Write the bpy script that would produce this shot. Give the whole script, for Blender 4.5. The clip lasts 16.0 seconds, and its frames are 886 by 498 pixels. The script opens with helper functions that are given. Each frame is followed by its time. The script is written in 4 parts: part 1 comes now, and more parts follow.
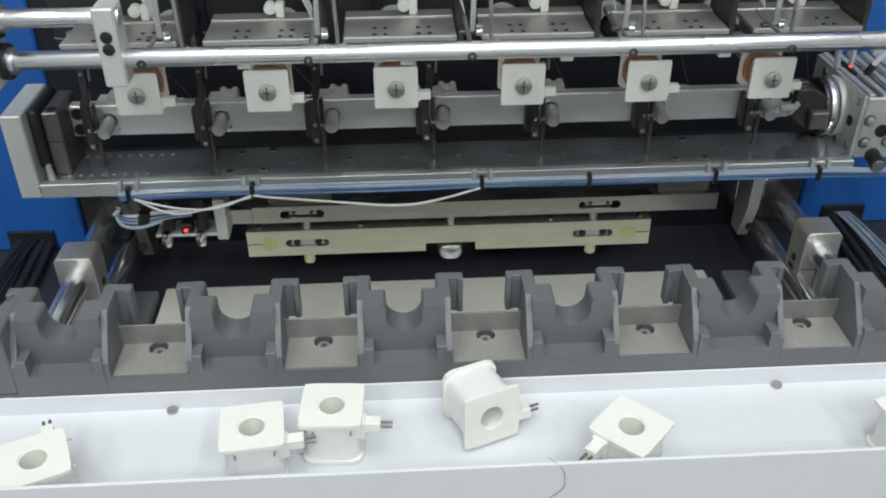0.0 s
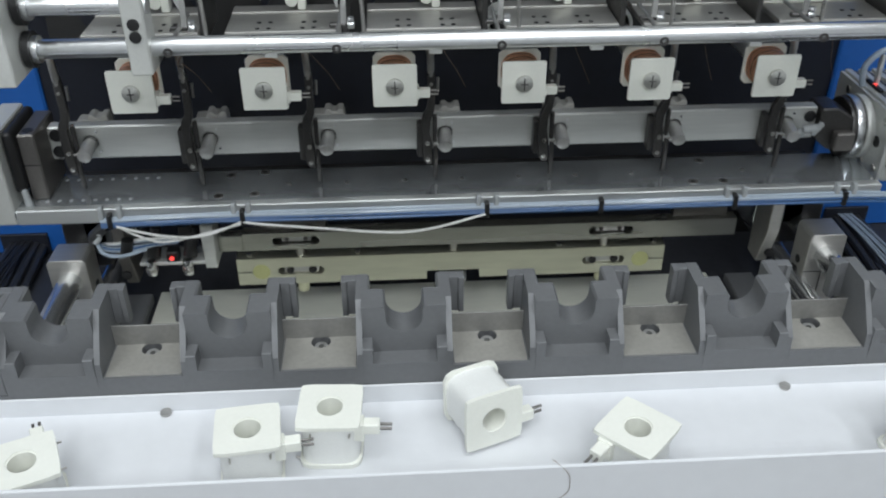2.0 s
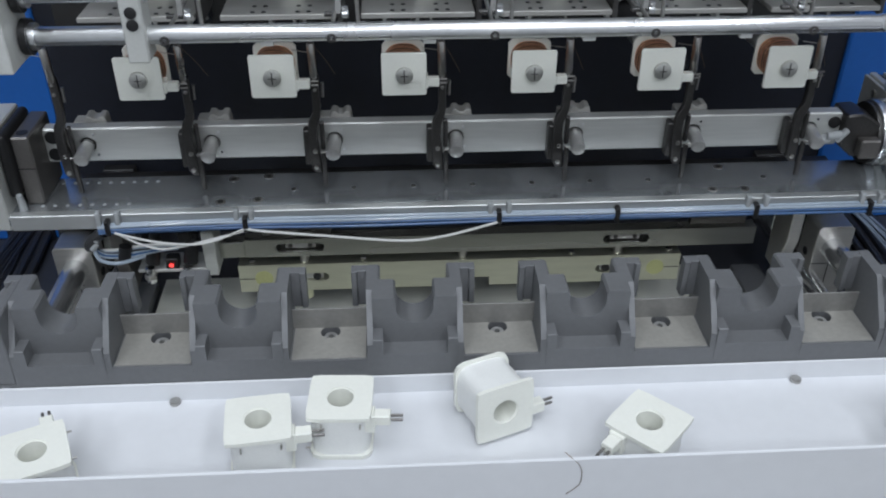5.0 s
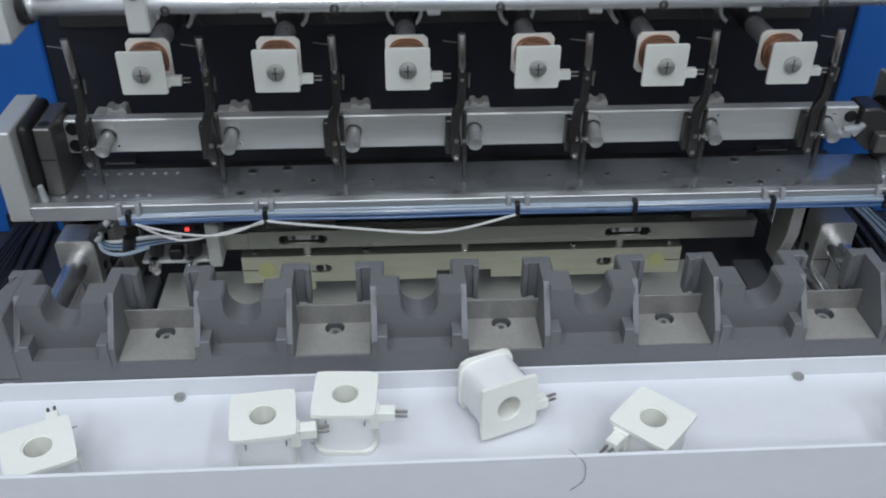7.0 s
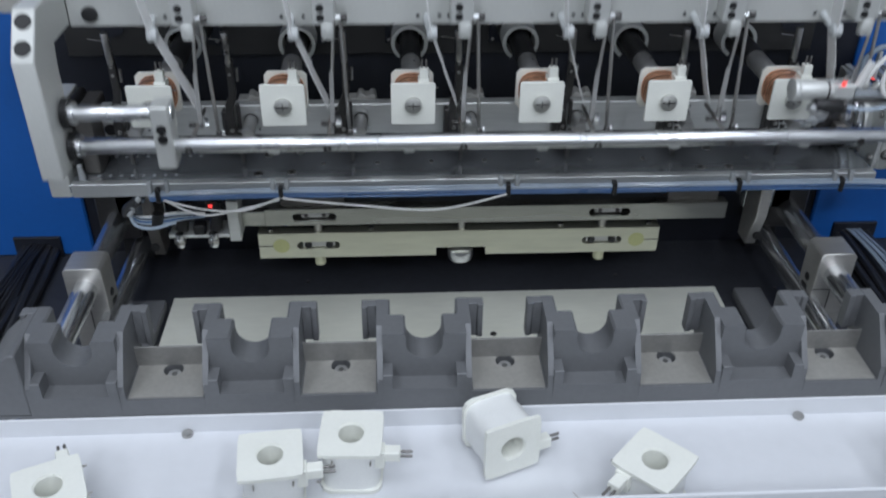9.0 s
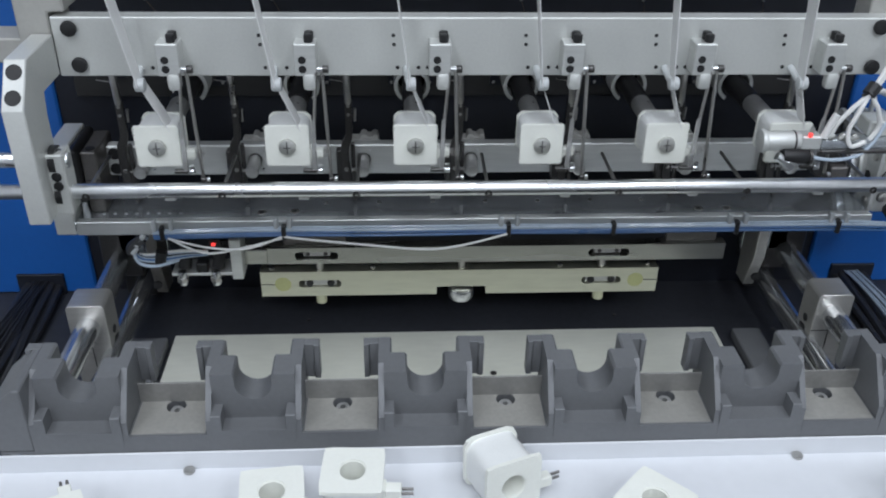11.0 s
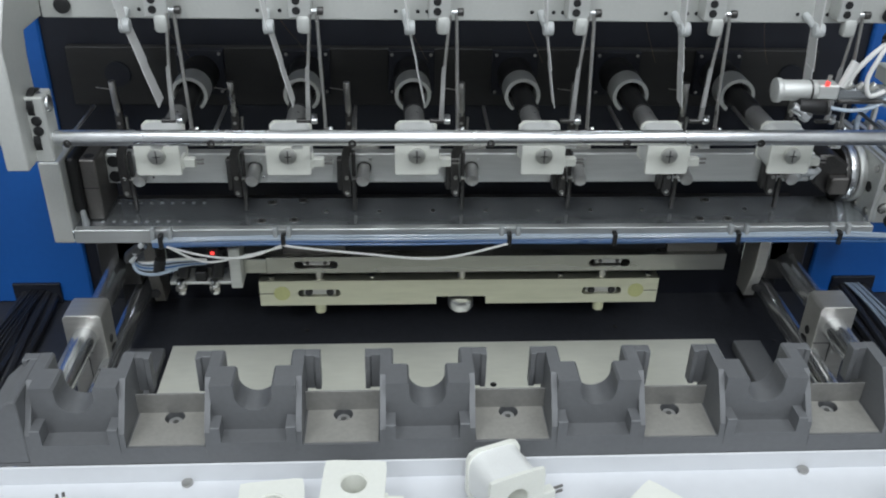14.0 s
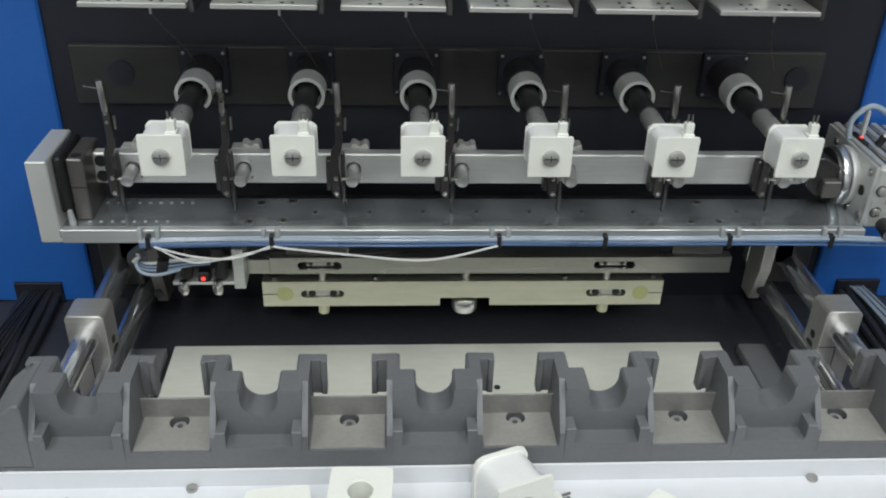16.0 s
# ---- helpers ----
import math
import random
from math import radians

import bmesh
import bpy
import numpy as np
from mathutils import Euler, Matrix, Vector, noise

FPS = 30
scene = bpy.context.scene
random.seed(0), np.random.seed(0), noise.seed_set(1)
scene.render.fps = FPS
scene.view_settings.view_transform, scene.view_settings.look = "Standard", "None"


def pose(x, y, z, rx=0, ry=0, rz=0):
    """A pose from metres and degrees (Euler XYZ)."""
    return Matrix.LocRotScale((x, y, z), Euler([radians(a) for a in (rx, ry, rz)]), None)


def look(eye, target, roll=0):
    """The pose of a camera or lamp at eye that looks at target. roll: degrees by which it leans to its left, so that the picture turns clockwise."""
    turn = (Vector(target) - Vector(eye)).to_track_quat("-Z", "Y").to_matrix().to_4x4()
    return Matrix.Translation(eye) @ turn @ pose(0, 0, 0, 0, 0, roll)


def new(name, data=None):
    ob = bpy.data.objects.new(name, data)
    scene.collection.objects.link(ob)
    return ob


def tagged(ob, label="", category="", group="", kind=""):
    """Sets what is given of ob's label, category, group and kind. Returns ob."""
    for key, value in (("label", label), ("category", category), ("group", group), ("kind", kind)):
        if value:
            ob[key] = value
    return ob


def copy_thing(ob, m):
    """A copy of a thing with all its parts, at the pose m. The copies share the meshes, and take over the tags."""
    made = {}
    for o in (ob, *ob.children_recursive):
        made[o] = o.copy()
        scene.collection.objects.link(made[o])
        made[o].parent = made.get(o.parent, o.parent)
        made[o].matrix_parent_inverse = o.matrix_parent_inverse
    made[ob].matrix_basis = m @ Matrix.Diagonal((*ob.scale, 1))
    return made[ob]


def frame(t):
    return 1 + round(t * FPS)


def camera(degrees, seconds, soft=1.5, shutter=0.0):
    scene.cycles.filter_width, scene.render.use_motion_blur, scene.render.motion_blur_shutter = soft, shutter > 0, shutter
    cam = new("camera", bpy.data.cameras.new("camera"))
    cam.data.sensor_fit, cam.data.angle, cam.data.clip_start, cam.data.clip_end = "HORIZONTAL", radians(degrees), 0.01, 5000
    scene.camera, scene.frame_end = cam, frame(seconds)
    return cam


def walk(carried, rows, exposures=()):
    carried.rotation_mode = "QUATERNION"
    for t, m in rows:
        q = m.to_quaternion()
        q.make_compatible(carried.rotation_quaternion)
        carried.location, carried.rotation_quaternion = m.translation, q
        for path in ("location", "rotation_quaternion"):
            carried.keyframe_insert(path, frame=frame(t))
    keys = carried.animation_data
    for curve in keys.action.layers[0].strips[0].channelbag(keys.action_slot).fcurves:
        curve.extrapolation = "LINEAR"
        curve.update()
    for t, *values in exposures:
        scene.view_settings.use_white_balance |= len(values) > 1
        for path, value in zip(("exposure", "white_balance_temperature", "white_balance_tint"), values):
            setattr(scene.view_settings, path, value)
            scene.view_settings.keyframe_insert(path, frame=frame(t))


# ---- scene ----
cam = camera(52.4, 16.0, soft=2.0, shutter=0.5)
PATH = [
    (0, (-0.0505, -0.6602, 0.5321), (0.0426, 1.0081, -0.5671), -0.21),
    (0.5, (-0.0531, -0.6579, 0.5252), (0.0463, 1.0196, -0.5593), -0.18),
    (1, (-0.0505, -0.6503, 0.5220), (0.0478, 1.0298, -0.5585), -0.21),
    (1.5, (-0.0511, -0.6523, 0.5223), (0.0472, 1.0264, -0.5604), -0.16),
    (2, (-0.0521, -0.6530, 0.5203), (0.0480, 1.0248, -0.5636), -0.13),
    (2.5, (-0.0537, -0.6531, 0.5207), (0.0513, 1.0212, -0.5681), 0.03),
    (3, (-0.0558, -0.6517, 0.5219), (0.0477, 1.0194, -0.5721), 0.06),
    (3.5, (-0.0583, -0.6476, 0.5214), (0.0427, 1.0205, -0.5773), 0.17),
    (4, (-0.0567, -0.6502, 0.5204), (0.0421, 1.0147, -0.5834), 0.16),
    (6.5, (-0.0625, -0.6473, 0.5212), (0.0418, 1.0094, -0.5944), 0.55),
    (7, (-0.0619, -0.6480, 0.5231), (0.0408, 1.0039, -0.5996), 0.53),
    (7.5, (-0.0641, -0.6461, 0.5234), (0.0382, 1.0050, -0.6005), 0.58),
    (8, (-0.0646, -0.6418, 0.5231), (0.0333, 1.0055, -0.6069), 0.59),
    (8.5, (-0.0650, -0.6402, 0.5221), (0.0330, 1.0016, -0.6158), 0.68),
    (9, (-0.0644, -0.6441, 0.5424), (0.0367, 1.0192, -0.5635), 0.80),
    (9.5, (-0.0669, -0.6499, 0.5471), (0.0386, 1.0488, -0.5033), 1.05),
    (12, (-0.0651, -0.6508, 0.5448), (0.0387, 1.0625, -0.4817), 1.15),
    (12.5, (-0.0631, -0.6493, 0.5465), (0.0388, 1.0666, -0.4759), 1.15),
    (13, (-0.0647, -0.6462, 0.5430), (0.0400, 1.0714, -0.4762), 1.23),
    (13.5, (-0.0658, -0.6455, 0.5444), (0.0430, 1.0725, -0.4738), 1.38),
    (14, (-0.0702, -0.6461, 0.5426), (0.0436, 1.0765, -0.4672), 1.50),
    (14.5, (-0.0713, -0.6424, 0.5450), (0.0438, 1.0783, -0.4678), 1.62),
    (15, (-0.0726, -0.6415, 0.5439), (0.0425, 1.0787, -0.4699), 1.70),
    (15.5, (-0.0741, -0.6409, 0.5417), (0.0410, 1.0802, -0.4705), 1.72),
    (16, (-0.0752, -0.6396, 0.5439), (0.0411, 1.0797, -0.4713), 1.86),
]
EXPOSURES = [(0, 0.07, 6750, 11), (2, -0.03, 6600, 12), (4, -0.17, 6400, 15), (7, -0.23, 6280, 15), (9, -0.27, 6150, 16), (9.5, -0.21, 6130, 16), (12.5, -0.14, 6400, 14), (13.5, -0.13, 6450, 13), (16, -0.05, 6800, 12)]
walk(cam, [(t, look(eye, target, roll)) for t, eye, target, roll in PATH], EXPOSURES)
scene.view_settings.exposure = 0.0

# ---- light ----
LAMP = 17
world = bpy.data.worlds.new("room_light")
scene.world = world
world.use_nodes = True
world.node_tree.nodes["Background"].inputs[0].default_value = (0.82, 0.90, 1.0, 1)
world.node_tree.nodes["Background"].inputs[1].default_value = 0.10


def area_lamp(name, eye, target, w, h, power, colour):
    data = bpy.data.lights.new(name, "AREA")
    data.shape, data.size, data.size_y, data.energy, data.color = "RECTANGLE", w, h, power, colour
    ob = new(name, data)
    ob.matrix_world = look(eye, target)
    return ob


for x in (-1.1, 0.0, 1.1):
    for y, k in ((-0.80, 0.75), (-2.5, 1.5)):
        area_lamp("ceiling_light", (x, y, 2.4), (x, y, 0), 0.30, 1.2, LAMP * k, (0.90, 0.97, 1.0))

# ---- materials ----


def material(name, colour, rough=0.5, metal=0.0, grain=0.08, scale=60.0, bump=0.0, stretch=(1, 1, 1), spots=0.0, coat=0.0, ior=1.5):
    m = bpy.data.materials.new(name)
    m.use_nodes = True
    nt = m.node_tree
    b = nt.nodes["Principled BSDF"]
    tc = nt.nodes.new("ShaderNodeTexCoord")
    mp = nt.nodes.new("ShaderNodeMapping")
    mp.inputs["Scale"].default_value = stretch
    nt.links.new(tc.outputs["Object"], mp.inputs["Vector"])
    fine = nt.nodes.new("ShaderNodeTexNoise")
    fine.inputs["Scale"].default_value, fine.inputs["Detail"].default_value = scale * 8, 4
    wide = nt.nodes.new("ShaderNodeTexNoise")
    wide.inputs["Scale"].default_value, wide.inputs["Detail"].default_value = scale * 0.5, 3
    for n in (fine, wide):
        nt.links.new(mp.outputs[0], n.inputs["Vector"])
    mix = nt.nodes.new("ShaderNodeMath")
    mix.operation = "ADD"
    nt.links.new(fine.outputs["Fac"], mix.inputs[0])
    nt.links.new(wide.outputs["Fac"], mix.inputs[1])
    ramp = nt.nodes.new("ShaderNodeMapRange")
    ramp.inputs["From Min"].default_value, ramp.inputs["From Max"].default_value = 0.6, 1.4
    ramp.inputs["To Min"].default_value, ramp.inputs["To Max"].default_value = 1 - grain, 1 + grain
    nt.links.new(mix.outputs[0], ramp.inputs["Value"])
    tint = nt.nodes.new("ShaderNodeMix")
    tint.data_type, tint.blend_type = "RGBA", "MULTIPLY"
    tint.inputs["Factor"].default_value = 1.0
    tint.inputs["A"].default_value = (*colour, 1)
    nt.links.new(ramp.outputs[0], tint.inputs["B"])
    nt.links.new(tint.outputs["Result"], b.inputs["Base Color"])
    rr = nt.nodes.new("ShaderNodeMapRange")
    rr.inputs["From Min"].default_value, rr.inputs["From Max"].default_value = 0.3, 0.7
    rr.inputs["To Min"].default_value, rr.inputs["To Max"].default_value = max(0.03, rough - 0.07), min(1, rough + 0.09)
    nt.links.new(wide.outputs["Fac"], rr.inputs["Value"])
    nt.links.new(rr.outputs[0], b.inputs["Roughness"])
    b.inputs["Metallic"].default_value = metal
    b.inputs["IOR"].default_value = ior
    b.inputs["Coat Weight"].default_value = coat
    if bump:
        bp = nt.nodes.new("ShaderNodeBump")
        bp.inputs["Strength"].default_value, bp.inputs["Distance"].default_value = bump, 0.0004
        nt.links.new(fine.outputs["Fac"], bp.inputs["Height"])
        nt.links.new(bp.outputs[0], b.inputs["Normal"])
    return m


def glow(name, colour, strength):
    m = material(name, colour, 0.4)
    b = m.node_tree.nodes["Principled BSDF"]
    b.inputs["Emission Color"].default_value = (*colour, 1)
    b.inputs["Emission Strength"].default_value = strength
    return m


def clear(name, colour, rough=0.08, alpha=0.35):
    m = material(name, colour, rough)
    b = m.node_tree.nodes["Principled BSDF"]
    b.inputs["Transmission Weight"].default_value = 0.85
    b.inputs["IOR"].default_value = 1.35
    return m


ALU = material("brushed_aluminium", (0.64, 0.65, 0.63), 0.44, 0.55, 0.10, 40, 0.10, (0.08, 1, 1))
ALU_DARK = material("ground_aluminium_plate", (0.52, 0.55, 0.57), 0.15, 0.80, 0.18, 30, 0.06, (0.10, 1, 1))
CAST = material("dull_cast_aluminium", (0.40, 0.395, 0.37), 0.6, 0.2, 0.08, 30, 0.1)
TURNED = material("turned_steel_collar", (0.46, 0.46, 0.45), 0.32, 0.6, 0.16, 60, 0.1)
EDGE_ALU = material("milled_aluminium_edge", (0.56, 0.575, 0.57), 0.34, 0.7, 0.10, 30, 0.08, (0.08, 1, 1))
ALU_WHITE = material("bead_blasted_aluminium", (0.65, 0.66, 0.635), 0.55, 0.6, 0.05, 60, 0.08)
PLATED = material("yellowish_plated_steel", (0.56, 0.56, 0.455), 0.26, 0.85, 0.12, 25, 0.06, (0.15, 1, 1))
BEAM = material("ground_steel_beam", (0.46, 0.46, 0.425), 0.24, 1.0, 0.12, 25, 0.06, (0.15, 1, 1))
GUIDE_ALU = material("warm_grey_guide_plate", (0.56, 0.55, 0.52), 0.42, 0.75, 0.10, 40, 0.08, (0.1, 1, 1))
CHROME = material("hard_chromed_steel", (0.74, 0.75, 0.76), 0.27, 1.0, 0.06, 30)
# colour and bump streaks along y stand in for the rods' streaky reflections
ROD_STEEL = material("hardened_rod_steel", (0.68, 0.69, 0.70), 0.17, 0.92, 0.20, 60, 0.35, (1, 0.03, 1))
STEEL = material("machined_steel", (0.46, 0.45, 0.43), 0.32, 1.0, 0.14, 60, 0.08)
STEEL_DARK = material("oiled_tool_steel", (0.095, 0.092, 0.09), 0.36, 0.8, 0.22, 60, 0.1)
SCREW = material("worn_zinc_screw", (0.60, 0.60, 0.57), 0.30, 0.85, 0.3, 140, 0.4)
PIVOT = material("brown_steel_block", (0.185, 0.175, 0.165), 0.4, 0.7, 0.12, 60, 0.05)
BLACK = material("black_oxide", (0.018, 0.018, 0.019), 0.45, 0.2, 0.2, 60)
PANEL = material("black_back_panel", (0.008, 0.010, 0.018), 0.5, 0.0, 0.25, 14)
PANEL_STRIP = material("dark_grey_strip", (0.027, 0.0265, 0.026), 0.55, 0.1, 0.2, 18, 0.05, (0.2, 1, 1))
DECK = material("black_painted_deck", (0.028, 0.030, 0.037), 0.5, 0.0, 0.25, 20, 0.1)
BLUE = material("blue_paint", (0.010, 0.110, 0.42), 0.42, 0.0, 0.06, 20, 0.03)
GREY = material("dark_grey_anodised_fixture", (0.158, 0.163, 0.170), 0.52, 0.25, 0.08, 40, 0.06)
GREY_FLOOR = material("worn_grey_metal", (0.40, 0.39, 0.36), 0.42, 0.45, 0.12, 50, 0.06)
# seat metal in a darker colour that stands for shade on the upright wall
SEAT_BACK = material("shaded_grey_metal", (0.235, 0.232, 0.222), 0.45, 0.35, 0.14, 50, 0.06)
CHUTE = material("dull_stainless_sheet", (0.73, 0.735, 0.655), 0.5, 0.2, 0.06, 20, 0.05, (0.3, 1, 1))
WHITE = material("white_powder_coat", (0.70, 0.715, 0.74), 0.42, 0.0, 0.03, 12, 0.03)
CREAM = material("ivory_plastic", (0.83, 0.84, 0.775), 0.45, 0.0, 0.03, 60, 0.04)
TAPE = material("white_tape", (0.82, 0.83, 0.81), 0.38, 0.0, 0.05, 120, 0.25, coat=0.2)
TAPE_PLAIN = material("milky_tape_strip", (0.80, 0.80, 0.79), 0.35, 0.0, 0.04, 40)
COPPER = material("enamelled_copper_wire", (0.80, 0.42, 0.26), 0.28, 0.9, 0.12, 60, 0.6, (0.02, 12, 0.02))
MILKY = material("milky_plastic_roller", (0.52, 0.54, 0.54), 0.4, 0.0, 0.08, 60)
PIN = material("dull_tinned_pin", (0.26, 0.25, 0.24), 0.4, 0.9, 0.2, 90)
WIRE = material("bare_tinned_wire", (0.55, 0.53, 0.50), 0.3, 1.0, 0.1, 60)
THIN_WIRE = material("thin_dark_copper_wire", (0.20, 0.13, 0.09), 0.35, 0.6, 0.1, 60)
TUBE_BLUE = material("blue_air_hose", (0.05, 0.13, 0.30), 0.3, 0.0, 0.15, 30)
TUBE_CLEAR = material("milky_air_hose", (0.36, 0.43, 0.51), 0.28, 0.0, 0.10, 30, coat=0.2)
TUBE_WHITE = material("white_cable", (0.72, 0.72, 0.70), 0.4, 0.0, 0.04, 30)
TUBE_BLACK = material("black_cable", (0.02, 0.021, 0.024), 0.35, 0.0, 0.1, 30)
NYLON = material("natural_nylon_tie", (0.40, 0.42, 0.43), 0.35, 0.0, 0.05, 60)
YELLOW = material("yellow_marking_paint", (0.46, 0.47, 0.22), 0.5, 0.0, 0.12, 60)
RUBBER = material("yellowish_rubber", (0.55, 0.55, 0.38), 0.5, 0.0, 0.1, 60)
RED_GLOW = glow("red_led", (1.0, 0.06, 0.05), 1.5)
GREY_FLOORING = material("grey_workshop_floor", (0.20, 0.20, 0.21), 0.6, 0.0, 0.1, 2)
WALL = material("pale_workshop_wall", (0.78, 0.79, 0.79), 0.7, 0.0, 0.05, 3)

# ---- mesh helpers ----


def join(bm, src):
    me = bpy.data.meshes.new("tmp")
    src.to_mesh(me)
    src.free()
    bm.from_mesh(me)
    bpy.data.meshes.remove(me)
    return bm


def box(x0, x1, y0, y1, z0, z1, bevel=0.0006, seg=1, bm=None):
    b = bmesh.new()
    bmesh.ops.create_cube(b, size=1)
    bmesh.ops.transform(b, verts=b.verts, matrix=Matrix.LocRotScale(((x0 + x1) / 2, (y0 + y1) / 2, (z0 + z1) / 2), None, (x1 - x0, y1 - y0, z1 - z0)))
    if bevel:
        bmesh.ops.bevel(b, geom=list(b.edges), offset=bevel, segments=seg, profile=0.5, affect="EDGES")
    return join(bm, b) if bm is not None else b


def cyl(p, q, r, seg=20, r2=None, bevel=0.0, bm=None):
    p, q = Vector(p), Vector(q)
    b = bmesh.new()
    bmesh.ops.create_cone(b, cap_ends=True, segments=seg, radius1=r, radius2=r if r2 is None else r2, depth=(q - p).length)
    if bevel:
        caps = [e for e in b.edges if len({round(v.co.z, 6) for v in e.verts}) == 1]
        bmesh.ops.bevel(b, geom=caps, offset=bevel, segments=2, profile=0.5, affect="EDGES")
    turn = (q - p).to_track_quat("Z", "Y").to_matrix().to_4x4()
    bmesh.ops.transform(b, verts=b.verts, matrix=Matrix.Translation((p + q) / 2) @ turn)
    return join(bm, b) if bm is not None else b


def prism(points, axis, a, b_, bevel=0.0, bm=None):
    """A polygon in the two other axes, drawn out along one axis from a to b_."""
    b = bmesh.new()
    put = {"x": lambda u, v, w: (w, u, v), "y": lambda u, v, w: (u, w, v), "z": lambda u, v, w: (u, v, w)}[axis]
    lo = [b.verts.new(put(u, v, a)) for u, v in points]
    hi = [b.verts.new(put(u, v, b_)) for u, v in points]
    n = len(points)
    b.faces.new(lo)
    b.faces.new(hi)
    for i in range(n):
        b.faces.new((lo[i], lo[(i + 1) % n], hi[(i + 1) % n], hi[i]))
    bmesh.ops.recalc_face_normals(b, faces=b.faces)
    if bevel:
        bmesh.ops.bevel(b, geom=list(b.edges), offset=bevel, segments=1, profile=0.5, affect="EDGES", clamp_overlap=True)
    return join(bm, b) if bm is not None else b


def ring(centre, axis, r_in, r_out, depth, seg=32, a0=0.0, a1=360.0, bm=None):
    """A ring or C-shaped ring, its axis along y or x."""
    full = a1 - a0 >= 359.9
    n = seg
    pts = []
    for i in range(n + (0 if full else 1)):
        t = radians(a0 + (a1 - a0) * i / n)
        pts.append((math.cos(t), math.sin(t)))
    b = bmesh.new()
    c = Vector(centre)
    rows = []
    for s, w in ((r_out, 0), (r_out, depth), (r_in, depth), (r_in, 0)):
        rows.append([b.verts.new(c + (Vector((u * s, w, v * s)) if axis == "y" else Vector((w, u * s, v * s)))) for u, v in pts])
    m = len(pts)
    for k in range(4):
        for i in range(m if full else m - 1):
            j = (i + 1) % m
            b.faces.new((rows[k][i], rows[k][j], rows[(k + 1) % 4][j], rows[(k + 1) % 4][i]))
    if not full:
        b.faces.new([rows[k][0] for k in range(4)])
        b.faces.new([rows[k][-1] for k in range(4)])
    bmesh.ops.recalc_face_normals(b, faces=b.faces)
    return join(bm, b) if bm is not None else b


def pipe(points, r, seg=8, bm=None, smooth=6):
    """A round tube along a smooth line through the points."""
    P = [Vector(p) for p in points]
    line = []
    for i in range(len(P) - 1):
        p0, p1, p2, p3 = P[max(i - 1, 0)], P[i], P[i + 1], P[min(i + 2, len(P) - 1)]
        for k in range(smooth):
            t = k / smooth
            line.append(0.5 * ((2 * p1) + (p2 - p0) * t + (2 * p0 - 5 * p1 + 4 * p2 - p3) * t * t + (3 * p1 - p0 - 3 * p2 + p3) * t ** 3))
    line.append(P[-1])
    b = bmesh.new()
    rows, up = [], Vector((0.13, 0.21, 0.97)).normalized()
    for i, p in enumerate(line):
        d = (line[min(i + 1, len(line) - 1)] - line[max(i - 1, 0)]).normalized()
        u = d.cross(up)
        u = u.normalized() if u.length > 1e-4 else d.orthogonal().normalized()
        v = d.cross(u)
        up = v if v.dot(up) > 0 else -v
        rows.append([b.verts.new(p + r * (math.cos(a) * u + math.sin(a) * up)) for a in [2 * math.pi * k / seg for k in range(seg)]])
    for a, c in zip(rows, rows[1:]):
        for k in range(seg):
            b.faces.new((a[k], a[(k + 1) % seg], c[(k + 1) % seg], c[k]))
    b.faces.new(rows[0])
    b.faces.new(rows[-1])
    bmesh.ops.recalc_face_normals(b, faces=b.faces)
    return join(bm, b) if bm is not None else b


def screw(p, d, r=0.004, h=0.003, slot="hex", bm=None):
    """A screw head at p that faces along d."""
    p, d = Vector(p), Vector(d).normalized()
    b = cyl(p, p + d * h, r, 18, bevel=min(r, h) * 0.25)
    ring_ = bmesh.new()
    bmesh.ops.create_cone(ring_, cap_ends=True, segments=6, radius1=r * 0.52, radius2=r * 0.52, depth=0.0003)
    turn = d.to_track_quat("Z", "Y").to_matrix().to_4x4()
    bmesh.ops.transform(ring_, verts=ring_.verts, matrix=Matrix.Translation(p + d * (h + 0.0001)) @ turn)
    ring_.free()
    return join(bm, b) if bm is not None else b


def mesh_of(name, bm, mat):
    me = bpy.data.meshes.new(name)
    bm.to_mesh(me)
    bm.free()
    me.materials.append(mat)
    me.polygons.foreach_set("use_smooth", [False] * len(me.polygons))
    return me


def soften(me):
    """Smooth shading on curved faces only."""
    me.polygons.foreach_set("use_smooth", [True] * len(me.polygons))
    me.set_sharp_from_angle(angle=radians(32))


def part(name, bm, mat, parent, label=""):
    me = mesh_of(name, bm, mat)
    soften(me)
    ob = new(name, me)
    ob.parent = parent
    if label:
        tagged(ob, label)
    return ob


def thing(name, label, category, group="", at=(0, 0, 0), kind=""):
    ob = new(name)
    ob.empty_display_size = 0.01
    ob.location = at
    return tagged(ob, label, category, group, kind)


def solid(name, bm, mat, label, category, kind="", group=""):
    me = mesh_of(name, bm, mat)
    soften(me)
    return tagged(new(name, me), label, category, group, kind)


STATIONS = [-0.25 + 0.1 * i for i in range(6)]
AXIS_Z = 0.25

# ---- the workshop round the machine ----
solid("floor", box(-3, 3, -4, 2.5, -0.92, -0.90, 0), GREY_FLOORING, "grey painted workshop floor", "floor", "structure")
solid("ceiling", box(-3, 3, -4, 2.5, 2.5, 2.55, 0), WALL, "pale workshop ceiling", "ceiling", "structure")
solid("wall_north", box(-3, 3, 2.5, 2.6, -0.9, 2.5, 0), WALL, "pale workshop wall", "wall", "structure")
solid("wall_south", box(-3, 3, -4.1, -4, -0.9, 2.5, 0), WALL, "pale workshop wall", "wall", "structure")
solid("wall_west", box(-3.1, -3, -4, 2.5, -0.9, 2.5, 0), WALL, "pale workshop wall", "wall", "structure")
